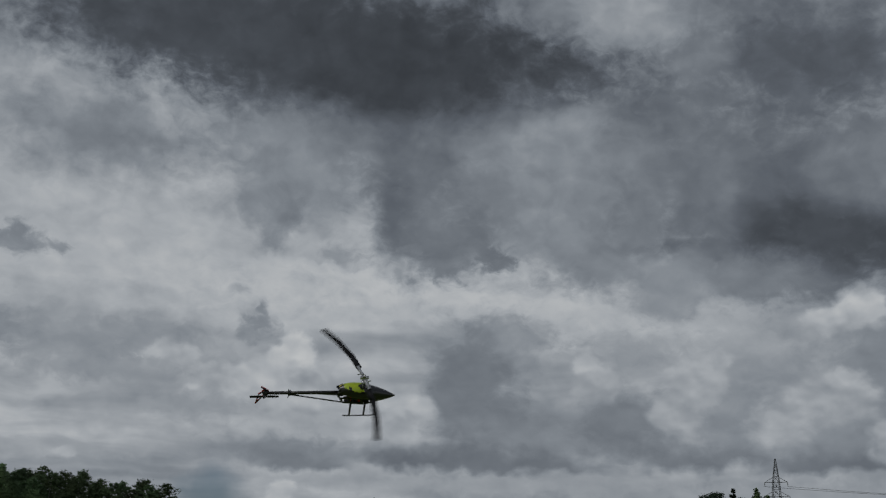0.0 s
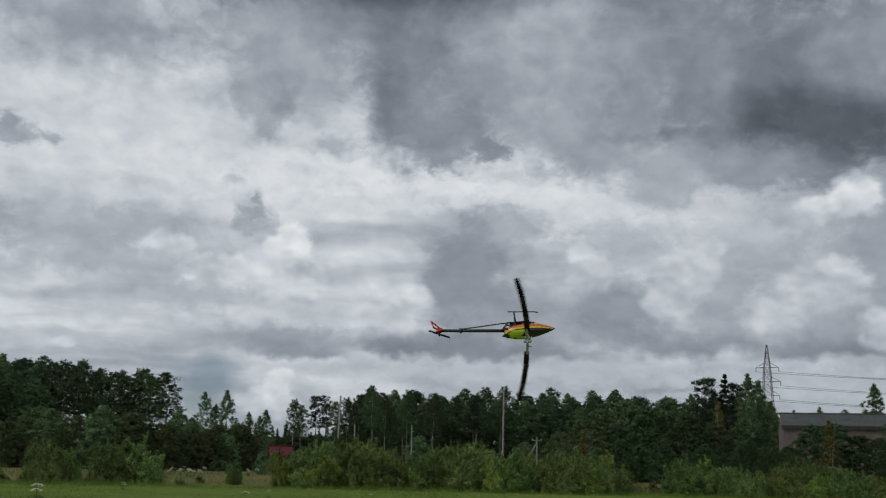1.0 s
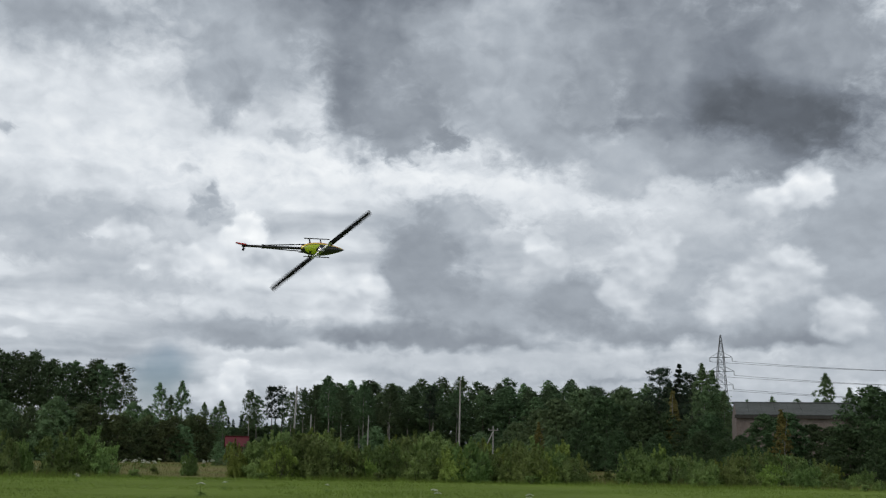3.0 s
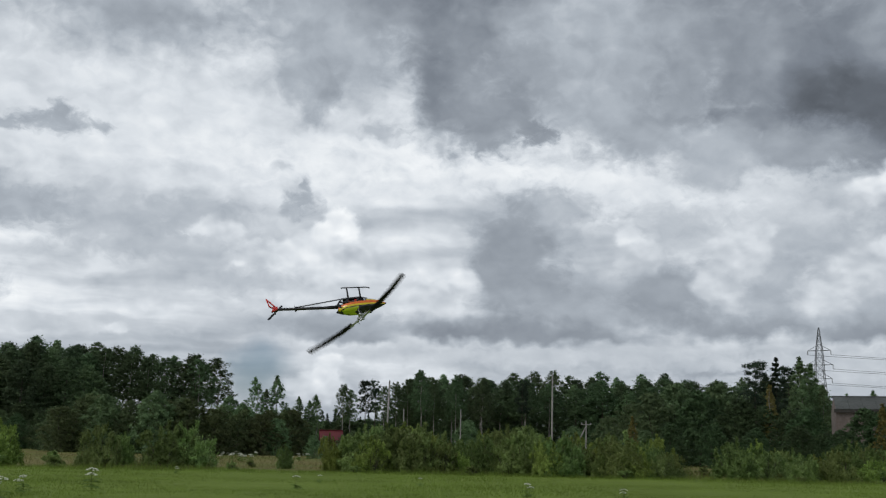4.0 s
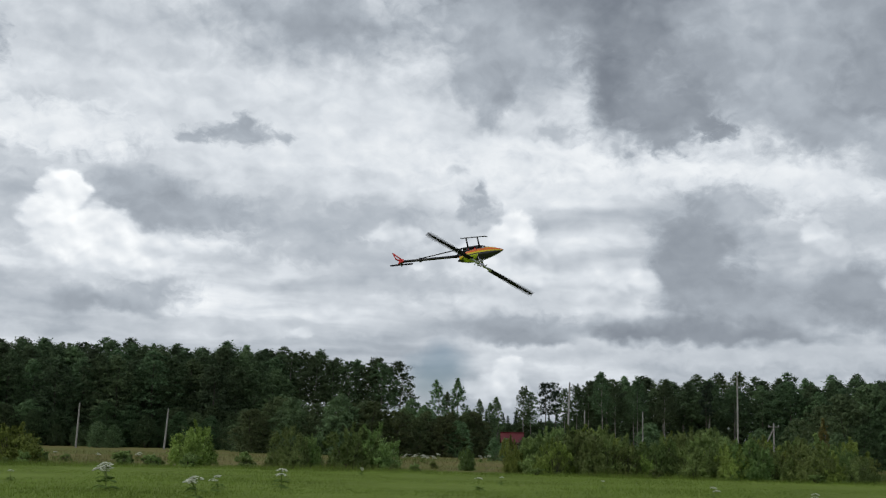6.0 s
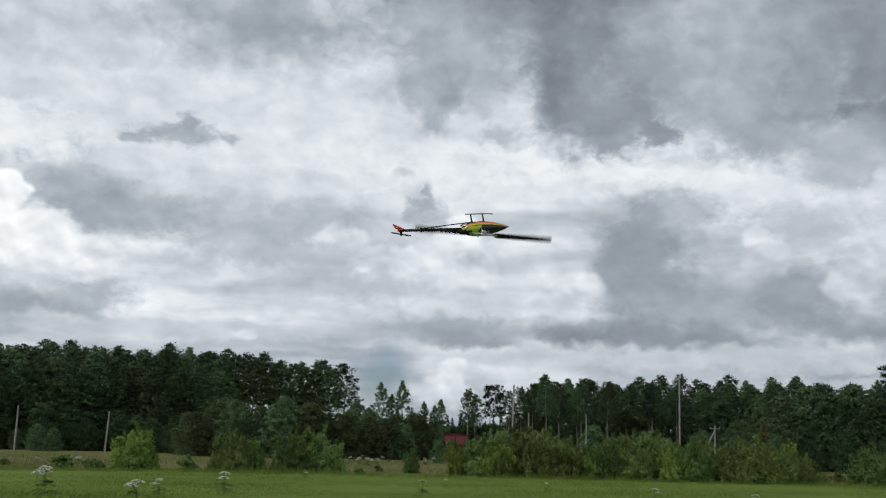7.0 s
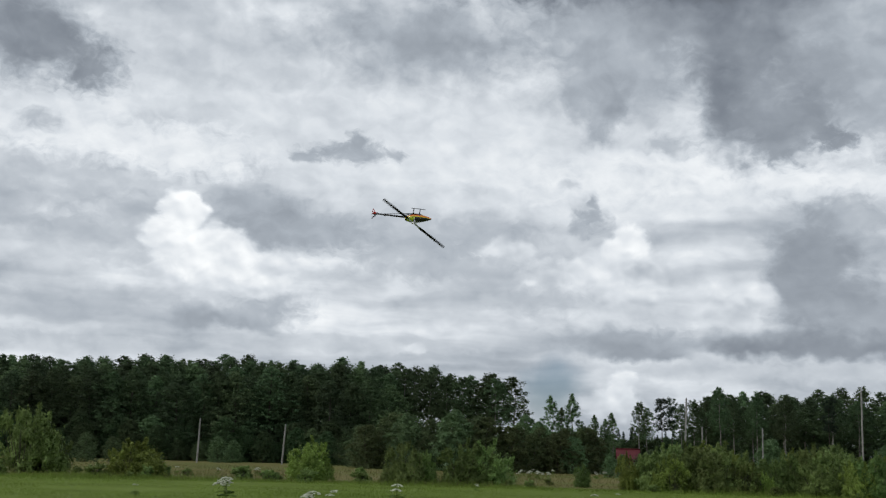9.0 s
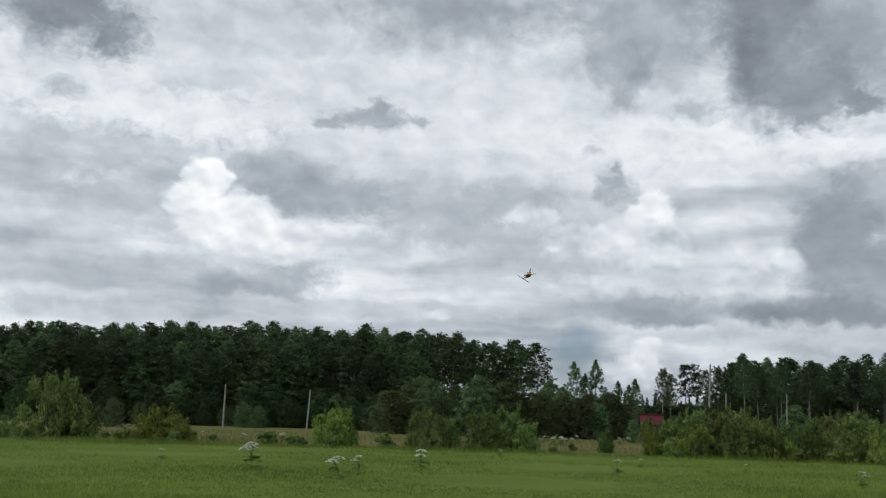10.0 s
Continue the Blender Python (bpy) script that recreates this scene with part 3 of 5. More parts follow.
tagged(ground, "mown green field with a dry meadow strip beyond it", "field", kind="structure")


# ---- trees ----
rnd = random.Random(7)
FOREST = [(broadleaf("forest_tree", 22, 8.6, 0.04, (M_LEAF_FOREST, M_LEAF_FOREST, M_LEAF_MID, M_LEAF_FOREST2)[i], M_BARK, 11 + i, 520, 21, 0.215, 0.55, clump=0.8, label="tall dark green aspen in the dense wood"), 22) for i in range(4)]
OPEN = [(broadleaf("forest_edge_tree", 21, 6.0, 0.50, M_LEAF_FOREST, M_BIRCH, 31 + i, 260, 22, 0.19, 0.5, clump=0.65, label="slim aspen with a bare pale trunk at the wood's edge"), 21) for i in range(3)]
BIRCH = [(broadleaf("birch", 13, 4.6, 0.14, M_LEAF_MID, M_BIRCH, 51 + i, 320, 26, 0.135, 0.8, clump=0.42, label="slender green birch with a pale trunk"), 13) for i in range(3)]
ALDER = [(broadleaf("alder", 9, 6.0, 0.0, M_LEAF_MID, M_BARK, 71 + i, 480, 24, 0.15, 0.5, clump=0.5, label="broad bushy green alder"), 9) for i in range(3)]
DARK = [(broadleaf("dark_alder", 11, 7.0, 0.0, M_LEAF_DARK, M_BARK, 81 + i, 560, 24, 0.165, 0.45, clump=0.55, label="broad dark green alder with low branches"), 11) for i in range(2)]
BROWN = [(broadleaf("willow_tree", 7, 5.0, 0.0, M_LEAF_BROWN, M_BARK, 91 + i, 420, 22, 0.13, 0.5, clump=0.42, label="brownish green willow thicket tree"), 7) for i in range(2)]
YELLOW = [(broadleaf("yellowing_birch", 9, 2.6, 0.25, M_LEAF_YELLOW, M_BIRCH, 101, 220, 18, 0.13, 1.2, clump=0.3, label="yellowing birch with a pale trunk"), 9)]
SPRUCE = [(conifer("spruce", 15, 5.0, 111 + i, label="dark pointed spruce among other trees"), 15) for i in range(2)]
PINE = [(pine("pine", 17, 4.5, 121 + i, label="pine with a bare trunk and tufted top"), 17) for i in range(2)]
SHRUB = [(shrub("willow_bush", 2.3, 3.4, (M_LEAF_SHRUB, M_LEAF_SHRUB2, M_LEAF_SHRUB, M_LEAF_LIME, M_LEAF_SHRUB3)[i], 131 + i, label="light green willow bush at the field's edge"), 2.3) for i in range(5)]
LIME = [(shrub("field_bush", 2.5, 3.0, M_LEAF_LIME, 141 + i, per=54, clumps=260, label="dense yellow-green bush at the field's edge"), 2.5) for i in range(2)]
WEED = [(shrub("tall_weed", 1.0, 0.9, M_LEAF_SHRUB, 151 + i, per=22, clumps=36, size=0.06, label="loose tuft of tall weeds", category="weeds"), 1.0) for i in range(3)]
MODELS = [k[0] for ks in (FOREST, OPEN, BIRCH, ALDER, DARK, BROWN, YELLOW, SPRUCE, PINE, SHRUB, LIME, WEED) for k in ks]


def skyline(az):
    """The wood's top, in degrees over the eye's level, by bearing."""
    knots = ((-50, 3.8), (-34, 3.95), (-28, 4.15), (-20, 4.5), (-14, 4.42), (-10, 4.2), (-7, 3.85), (-2, 2.8), (0, 3.15), (3, 3.6), (9, 3.6), (16, 3.55), (40, 3.4))
    for (a, p), (b, q) in zip(knots, knots[1:]):
        if a <= az <= b:
            return p + (q - p) * (az - a) / (b - a)
    return 3.5


k = 0
for row, (d, drop) in enumerate(((234, 0.75), (245, 0.30), (258, 0.05), (272, 0.0))):
    az = -44.0
    while az < -7.3:
        if not (row in (0, 3) and az > -12.5):
            dd = d + rnd.uniform(-3, 3)
            h = EYE + dd * math.tan(radians(skyline(az) - drop * rnd.uniform(0.6, 1.4))) * rnd.uniform(0.955, 1.025)
            plant(OPEN if az > -12.5 else FOREST, az, dd, h, k, "wood", wide=rnd.uniform(1.25, 1.75))
            k += 1
        az += rnd.uniform(0.75, 1.15) if az < -13.5 else rnd.uniform(0.7, 1.05)
for row, (d, drop) in enumerate(((222, 0.55), (230, 0.35), (242, 0.1), (258, 0.0))):
    az = 1.6 + row * 0.3
    while az < 36:
        dd = d + rnd.uniform(-3, 3)
        h = EYE + dd * math.tan(radians(skyline(az) - drop * rnd.uniform(0.5, 1.4))) * rnd.uniform(0.88, 1.03)
        if az > 21:
            h *= 0.8
        plant(OPEN if row == 0 and az < 9 else FOREST, az, dd, h, k, "wood", wide=rnd.uniform(1.1, 1.9))
        k += 1
        az += rnd.uniform(0.9, 1.35)
# open stand of birches and pines left of the right-hand wood
for az, d, e, ks in ((-1.30, 205, 2.85, OPEN), (-0.95, 215, 2.6, OPEN), (-0.3, 222, 3.0, PINE), (0.15, 226, 3.05, PINE), (0.6, 210, 2.8, OPEN), (1.15, 212, 3.0, OPEN), (1.75, 214, 3.15, OPEN), (2.35, 210, 3.6, OPEN), (3.0, 215, 3.2, OPEN), (4.0, 214, 3.4, OPEN), (5.3, 212, 3.3, OPEN), (7.2, 214, 3.2, PINE)):
    k += 1
    plant(ks, az, d, EYE + d * math.tan(radians(e)), k, "open stand of trees", wide=0.95)
# lower trees in the gap
for az, d, e, ks in ((-6.6, 190, 2.2, ALDER), (-5.45, 185, 3.1, BIRCH), (-4.95, 190, 2.5, BIRCH), (-4.45, 186, 3.2, BIRCH), (-3.95, 188, 1.7, ALDER), (-3.4, 185, 2.2, BIRCH), (-2.9, 187, 2.05, BIRCH), (-2.6, 186, 2.35, BIRCH), (-6.0, 188, 1.9, ALDER), (-4.7, 180, 1.6, ALDER), (-5.6, 178, 1.5, ALDER), (-3.2, 178, 1.2, ALDER), (-2.7, 140, 0.45, ALDER), (-2.1, 138, 0.42, ALDER), (-1.3, 140, 0.5, ALDER), (-0.8, 142, 0.7, ALDER)):
    k += 1
    plant(ks, az, d, EYE + d * math.tan(radians(e)), k, "trees in the gap")
for i in range(28):
    k += 1
    az = -3.6 + i * 0.22 + rnd.uniform(-0.2, 0.2)
    plant(SPRUCE, az, 330 + 8 * (i % 3), EYE + 330 * math.tan(radians(rnd.uniform(1.05, 1.75))), k, "far spruces", wide=1.1)
for i in range(17):
    k += 1
    plant(DARK, -3.7 + i * 0.4, 318 + rnd.uniform(-4, 4), EYE + 318 * math.tan(radians(rnd.uniform(1.05, 1.42))), k, "far trees in the gap", wide=1.5)
# thickets before the woods
for i in range(30):
    az = -14.4 + i * 0.37
    k += 1
    plant(BROWN if i % 3 else ALDER, az, 172 + rnd.uniform(-9, 9), EYE + 172 * math.tan(radians(rnd.uniform(1.2, 2.4) * (1.0 if az < -8 else 0.75))), k, "thicket before the wood", wide=rnd.uniform(1.0, 1.4))
for az, d, e, ks in ((-33.5, 150, 0.6, DARK), (-32.2, 150, 0.55, DARK), (-26.9, 160, 0.75, ALDER), (-25.7, 170, 0.6, ALDER), (-27.8, 165, 0.5, DARK), (-21.0, 200, 0.75, ALDER), (-20.3, 203, 0.6, ALDER), (-22.8, 220, 0.6, DARK), (-16.0, 205, 1.15, DARK), (-14.9, 200, 1.3, DARK), (-18.9, 222, 1.1, DARK), (-19.8, 224, 1.3, DARK), (-23.8, 222, 1.2, DARK), (-29.0, 220, 1.4, DARK), (-31.0, 222, 1.2, DARK), (-17.4, 224, 1.3, DARK), (-13.6, 205, 1.0, DARK), (-36.0, 160, 0.6, DARK), (-25.0, 222, 1.4, DARK), (-27.0, 224, 1.2, DARK)):
    k += 1
    plant(ks, az, d, EYE + d * math.tan(radians(e)), k, "trees at the wood's foot", wide=1.25)
for i in range(30):
    k += 1
    az = -36 + i * 0.8 + rnd.uniform(-0.3, 0.3)
    plant(DARK if i % 3 else ALDER, az, 226 + rnd.uniform(-3, 3), EYE + 226 * math.tan(radians(rnd.uniform(0.5, 1.7))), k, "trees at the wood's foot", wide=1.3)
# right-hand foreground trees
for az, d, e, ks in ((9.6, 170, 1.1, ALDER), (11.2, 160, 1.6, ALDER), (12.2, 150, 2.2, ALDER), (13.2, 145, 2.75, ALDER), (14.4, 150, 3.2, ALDER), (15.4, 142, 2.9, DARK), (16.3, 150, 3.3, ALDER), (17.2, 140, 2.5, DARK), (18.4, 138, 2.2, DARK), (19.4, 132, 1.9, DARK), (20.2, 130, 2.1, DARK), (14.0, 128, 1.4, DARK), (16.0, 126, 1.3, DARK), (17.9, 120, 1.2, DARK), (19.8, 112, 1.3, DARK), (20.9, 108, 1.0, DARK), (12.9, 130, 1.0, ALDER), (11.6, 128, 0.6, ALDER), (2.0, 190, 0.9, DARK), (4.6, 195, 1.3, ALDER), (6.0, 190, 0.8, DARK), (7.6, 185, 0.9, DARK), (3.4, 180, 0.6, ALDER)):
    k += 1
    plant(ks, az, d, EYE + d * math.tan(radians(e)), k, "trees right of the field", wide=rnd.uniform(1.1, 1.35))
for az, d, e, ks in ((17.95, 165, 4.15, PINE), (18.85, 165, 4.35, SPRUCE), (19.4, 160, 3.9, PINE), (19.9, 150, 4.35, BIRCH), (20.35, 152, 4.1, BIRCH), (20.0, 147, 3.4, BIRCH), (20.9, 150, 3.1, BIRCH), (18.55, 138, 3.1, YELLOW), (23.4, 98, 2.3, YELLOW), (12.3, 118, 1.6, YELLOW)):
    k += 1
    plant(ks, az, d, EYE + d * math.tan(radians(e)), k, "trees right of the field", wide=1.25 if ks is PINE else 1.0)
for az, d, e, ks in ((21.9, 210, 2.75, BIRCH), (23.0, 215, 2.9, BIRCH), (25.4, 200, 3.9, BIRCH), (26.4, 205, 3.3, BIRCH), (22.7, 104, 2.15, DARK), (23.6, 103, 2.2, DARK), (24.7, 104, 1.7, DARK), (21.6, 101, 1.15, DARK), (25.6, 100, 1.6, DARK), (27.3, 96, 3.4, DARK), (28.6, 100, 3.45, DARK), (29.8, 98, 3.2, DARK), (31.2, 100, 3.3, DARK), (26.2, 94, 1.7, DARK), (28.0, 90, 1.8, DARK), (30.4, 90, 1.6, DARK), (33.0, 96, 3.0, DARK)):
    k += 1
    plant(ks, az, d, EYE + d * math.tan(radians(e)), k, "trees round the barn", wide=1.3 if ks is DARK else 1.0)
# shrub belt along the field
for i in range(56):
    az = -0.6 + i * 0.268 + rnd.uniform(-0.15, 0.15)
    d = (75, 81, 88)[i % 3] + rnd.uniform(-1.5, 1.5)
    top = 0.40 + 0.22 * math.sin(az * 1.1) + rnd.uniform(-0.5, 0.3) - (0.25 if az > 11.5 else 0)
    k += 1
    plant(SHRUB, az, d, EYE + d * math.tan(radians(top)), k, "bushes along the field", wide=rnd.uniform(0.8, 1.1))
for i in range(34):
    az = 17.0 + i * 0.5
    d = (75, 82, 88)[i % 3] + rnd.uniform(-1.5, 1.5)
    k += 1
    plant(SHRUB, az, d, EYE + d * math.tan(radians(rnd.uniform(-0.35, 0.6) if az < 26 else rnd.uniform(-0.9, -0.3))), k, "bushes along the field", wide=rnd.uniform(0.8, 1.2))
for az, d, h, ks, w in ((-29.6, 82, 3.9, SHRUB, 0.85), (-28.6, 84, 2.6, SHRUB, 0.9), (-24.7, 78, 2.0, LIME, 1.5), (-16.6, 77, 2.35, LIME, 1.05), (-12.3, 76, 2.3, SHRUB, 0.7), (-11.5, 77, 1.9, SHRUB, 0.7), (-9.4, 77, 2.5, SHRUB, 1.0), (-8.4, 78, 2.4, SHRUB, 1.0), (-2.0, 76, 1.9, SHRUB, 0.6), (-31.6, 80, 1.2, SHRUB, 1.0), (-35, 80, 2.2, SHRUB, 1.0), (-4.0, 80, 1.4, SHRUB, 0.6)):
    k += 1
    plant(ks, az, d, h, k, "bushes along the field", wide=w)
for i in range(80):
    az = rnd.uniform(-35, 33)
    k += 1
    plant(WEED, az, rnd.uniform(72, 84), rnd.uniform(0.3, 0.75), k, "weeds along the field", wide=rnd.uniform(1.2, 2.4))
for ob in MODELS:
    for o in (*ob.children_recursive, ob):
        bpy.data.objects.remove(o)


# ---- grass ----
def grass_patch(name, mat, n, az0, az1, d0, d1, h, seed, label):
    rng = np.random.default_rng(seed)
    a = np.radians(rng.uniform(az0, az1, n))
    d = d0 + (d1 - d0) * rng.uniform(0, 1, n) ** 1.25
    base = np.stack((d * np.sin(a), d * np.cos(a), np.full(n, -0.01)), axis=1)
    hh = h * rng.uniform(0.5, 1.3, n) * (0.7 + 0.6 * np.sin(base[:, 0] * 0.35) * np.sin(base[:, 1] * 0.23) ** 2)
    q = rng.uniform(0, math.tau, n)
    side = np.stack((np.cos(q), np.sin(q), np.zeros(n)), axis=1) * (0.006 + 0.008 * rng.random(n))[:, None]
    tip = base + np.stack((rng.normal(0, 0.06, n), rng.normal(0, 0.06, n), hh), axis=1)
    v = np.stack((base - side, base + side, tip), axis=1).reshape(-1, 3)
    me = bpy.data.meshes.new(name)
    me.from_pydata(v.tolist(), [], np.arange(len(v)).reshape(-1, 3).tolist())
    me.materials.append(mat)
    return tagged(new(name, me), label, "grass", kind="stuff")


grass_patch("grass", M_GRASS, 230000, -38, 34, 22, 74, 0.10, 5, "short green field grass")
grass_patch("tall_grass", M_GRASS, 26000, -40, 36, 69.5, 77, 0.34, 9, "uneven tall grass and weeds at the field's edge")
grass_patch("dry_grass", M_DRYGRASS, 50000, -40, 36, 73, 150, 0.40, 6, "pale dry meadow grass beyond the field")


# ---- hogweed ----
def hogweed(name, h, heads, seed):
    """A stout stem with side stalks, a flat white umbel on each, and a few lobed leaves low down."""
    rng = np.random.default_rng(seed)
    root = tagged(empty(name), "hogweed plant with flat white flower umbels in the grass", "plant")
    for i in range(heads):
        a, rad = rng.uniform(0, math.tau), (0.0 if i == 0 else h * rng.uniform(0.15, 0.38))
        top = Vector((rad * math.cos(a), rad * math.sin(a), h * (1 if i == 0 else rng.uniform(0.68, 0.98))))
        fork = Vector((0, 0, h * (0.05 if i == 0 else 0.45)))
        bm = bmesh.new()
        tube(bm, fork - Vector((0, 0, 0.05 if i == 0 else 0)), fork.lerp(top, 0.86), 0.016, 0.009, 6)
        r = h * rng.uniform(0.22, 0.36)
        tips = []
        for j in range(24):
            b, q = rng.uniform(0, math.tau), r * math.sqrt((j + 0.5) / 24)
            p = top + Vector((q * math.cos(b * 1 + j * 2.4), q * math.sin(b * 1 + j * 2.4), -0.4 * q * q / r))
            tube(bm, fork.lerp(top, 0.86), p, 0.005, 0.003, 4, cap=False)
            tips.append(p)
        stalk = part("stalk", bm, M_STEM, root)
        bm = bmesh.new()
        for p in tips:
            bmesh.ops.create_icosphere(bm, subdivisions=1, radius=r * 0.17, matrix=Matrix.Translation(p) @ Matrix.Diagonal((1, 1, 0.4, 1)))
        part("umbel", bm, M_UMBEL, stalk, "white flower umbel")
    for i in range(11):
        a = i * 0.95 + rng.uniform(0, 0.5)
        bm = bmesh.new()
        ln = h * rng.uniform(0.35, 0.55)
        z = h * rng.uniform(0.08, 0.55)
        spine = [Vector((ln * f, 0, z + ln * (0.5 * f - 0.55 * f * f))) for f in (0, 0.25, 0.5, 0.75, 1.0)]
        w = (0.02, 0.30, 0.22, 0.30, 0.02)
        rows = [[bm.verts.new(p + Vector((0, s * ln * ww, -abs(s) * 0.03))) for s in (-1, 0, 1)] for p, ww in zip(spine, w)]
        for r0, r1 in zip(rows, rows[1:]):
            for j in (0, 1):
                bm.faces.new((r0[j], r0[j + 1], r1[j + 1], r1[j]))
        part("leaf", bm, M_HOGLEAF, root).rotation_euler = (0, 0, a)
    return root


HOG = [hogweed("hogweed", 0.85, n, 200 + n) for n in (4, 2, 1)]
for i, (az, d, h, v) in enumerate(((-20.5, 39, 0.85, 0), (-16.5, 34, 0.62, 0), (-15.5, 38, 0.55, 1), (-12.6, 41, 0.72, 1), (-3.4, 44, 0.5, 2), (7.4, 40, 0.5, 1), (11.9, 38, 0.45, 1), (-24.6, 46, 0.4, 2), (-2.3, 52, 0.35, 2), (2.4, 50, 0.35, 2), (-8.9, 62, 0.4, 1))):
    c = copy_thing(HOG[v], pose(*at(az, d), 0, 0, 57 * i))
    c.scale = (h / 0.85,) * 3
    tagged(c, group="hogweed in the field")
for i in range(34):
    az = -7.2 + rnd.uniform(0, 4.6) if i < 28 else rnd.uniform(-23, -19)
    d = rnd.uniform(105, 150) if i < 28 else rnd.uniform(80, 95)
    c = copy_thing(HOG[i % 3], pose(*at(az, d), 0, 0, 91 * i))
    c.scale = (rnd.uniform(0.5, 0.9),) * 3
    tagged(c, group="hogweed in the far meadow")
for ob in HOG:
    for o in (*ob.children_recursive, ob):
        bpy.data.objects.remove(o)


# ---- poles, pylon, wires ----
def pole(az, d, h, r=0.13, lean=0.0, crossarm=False, brace=False):
    root = tagged(empty("utility_pole", pose(*at(az, d), 0, lean, -az)), "weathered grey utility pole standing in bushes" if not brace else "grey utility pole with a slanting brace", "pole", "utility poles")
    part("post", tube(bmesh.new(), (0, 0, -0.3), (0, 0, h), r, r * 0.72, 10), M_POLE, root)
    part("cap", tube(bmesh.new(), (0, 0, h), (0, 0, h + 0.12), r * 0.5, r * 0.2, 8), M_CERAMIC, root)
    if crossarm:
        part("crossarm", bevel(_box((0, -0.02, h - 0.45), (1.4, 0.1, 0.1)), 0.01, 1), M_POLE, root)
        for x in (-0.6, 0.6):
            part("insulator", tube(bmesh.new(), (x, -0.02, h - 0.40), (x, -0.02, h - 0.2), 0.07, 0.04, 8), M_CERAMIC, root)
    if brace:
        part("brace", tube(bmesh.new(), (-0.45 * h, 0, -0.2), (-0.06, 0, h * 0.86), r * 0.85, r * 0.7, 8), M_POLE, root)
    return root


def _box(c, s):
    b = bmesh.new()
    box(b, c, s)
    return b


def tall(d, e):
    return EYE + d * math.tan(radians(e))


pole(-21.92, 192, tall(192, 1.53), 0.15, 1.2)
pole(-18.03, 195, tall(195, 1.38), 0.15, 3.0)
pole(0.74, 150, tall(150, 3.07), 0.13, 1.6)
pole(8.56, 150, tall(150, 3.53), 0.13, 0.2)
pole(1.55, 160, tall(160, 1.75), 0.11, 0.0)
pole(4.25, 165, tall(165, 1.75), 0.10, 0.0)
pole(10.16, 165, tall(165, 1.35), 0.12, 0.0, True, True)


def pylon(az, d, h):
    root = tagged(empty("power_pylon", pose(*at(az, d), 0, 0, -az - 12)), "grey steel lattice power pylon behind the trees", "pylon")
    def half(z):
        for z0, z1, w0, w1 in ((0, 0.6, 2.9, 1.10), (0.6, 0.826, 1.10, 0.72), (0.826, 1.0, 0.72, 0.10)):
            if z <= h * z1:
                return w0 + (w1 - w0) * (z / h - z0) / (z1 - z0)
        return 0.10

    levels = [0, 5, 9.5, 13.0, 15.8, 18.0, 19.6, 21.2, 22.8, 24.5, h * 0.826, 27.6, 29.0, 30.4, h]
    for sx in (-1, 1):
        for sy in (-1, 1):
            bm = bmesh.new()
            for a, b in zip(levels, levels[1:]):
                tube(bm, (sx * half(a), sy * half(a), a), (sx * half(b), sy * half(b), b), 0.075, 0.065, 5)
            part("leg", bm, M_STEEL, root)
    for face in range(4):
        bm = bmesh.new()
        for a, b in zip(levels, levels[1:]):
            p = [Vector((-half(a), -half(a), a)), Vector((half(a), -half(a), a)), Vector((half(b), -half(b), b)), Vector((-half(b), -half(b), b))]
            for u, v in ((0, 2), (1, 3), (3, 2)):
                tube(bm, p[u], p[v], 0.036, sides=4, cap=False)
        part("bracing", bm, M_STEEL, root).rotation_euler = (0, 0, face * math.pi / 2)
    ends = []
    for z, out in ((h * 0.826, 2.7), (h * 0.719, 3.1), (h * 0.615, 2.8)):
        for s in (-1, 1):
            bm = bmesh.new()
            for y in (-0.6, 0.6):
                tube(bm, (s * half(z), y, z), (s * out, 0, z), 0.06, 0.05, 4)
            tube(bm, (s * half(z + 1), 0, z + 1.2), (s * out, 0, z), 0.05, sides=4)
            arm = part("crossarm", bm, M_STEEL, root)
            part("insulator", tube(bmesh.new(), (s * out, 0, z), (s * out, 0, z - 1.0), 0.09, 0.09, 6), M_CERAMIC, arm)
            ends.append(Vector((s * out, 0, z - 1.0)))
    return root, ends


PYLON_D = 300
tower, tips = pylon(20.78, PYLON_D, tall(PYLON_D, 5.73))
mw = pose(*at(20.78, PYLON_D), 0, 0, -20.78 - 12)
for p in tips:
    a = mw @ p
    b = at(44, 330, p.z - 1.0) + Vector((p.x * 0.3, p.x, 0))
    bm = bmesh.new()
    last = None
    for i in range(25):
        f = i / 24
        q = a.lerp(b, f) - Vector((0, 0, 9.0 * f * (1 - f)))
        if last is not None:
            tube(bm, last, q, 0.038, sides=4, cap=False)
        last = q
    tagged(finish("power_line", bm, M_STEEL), "sagging overhead power line from the pylon", "cable", "power lines")


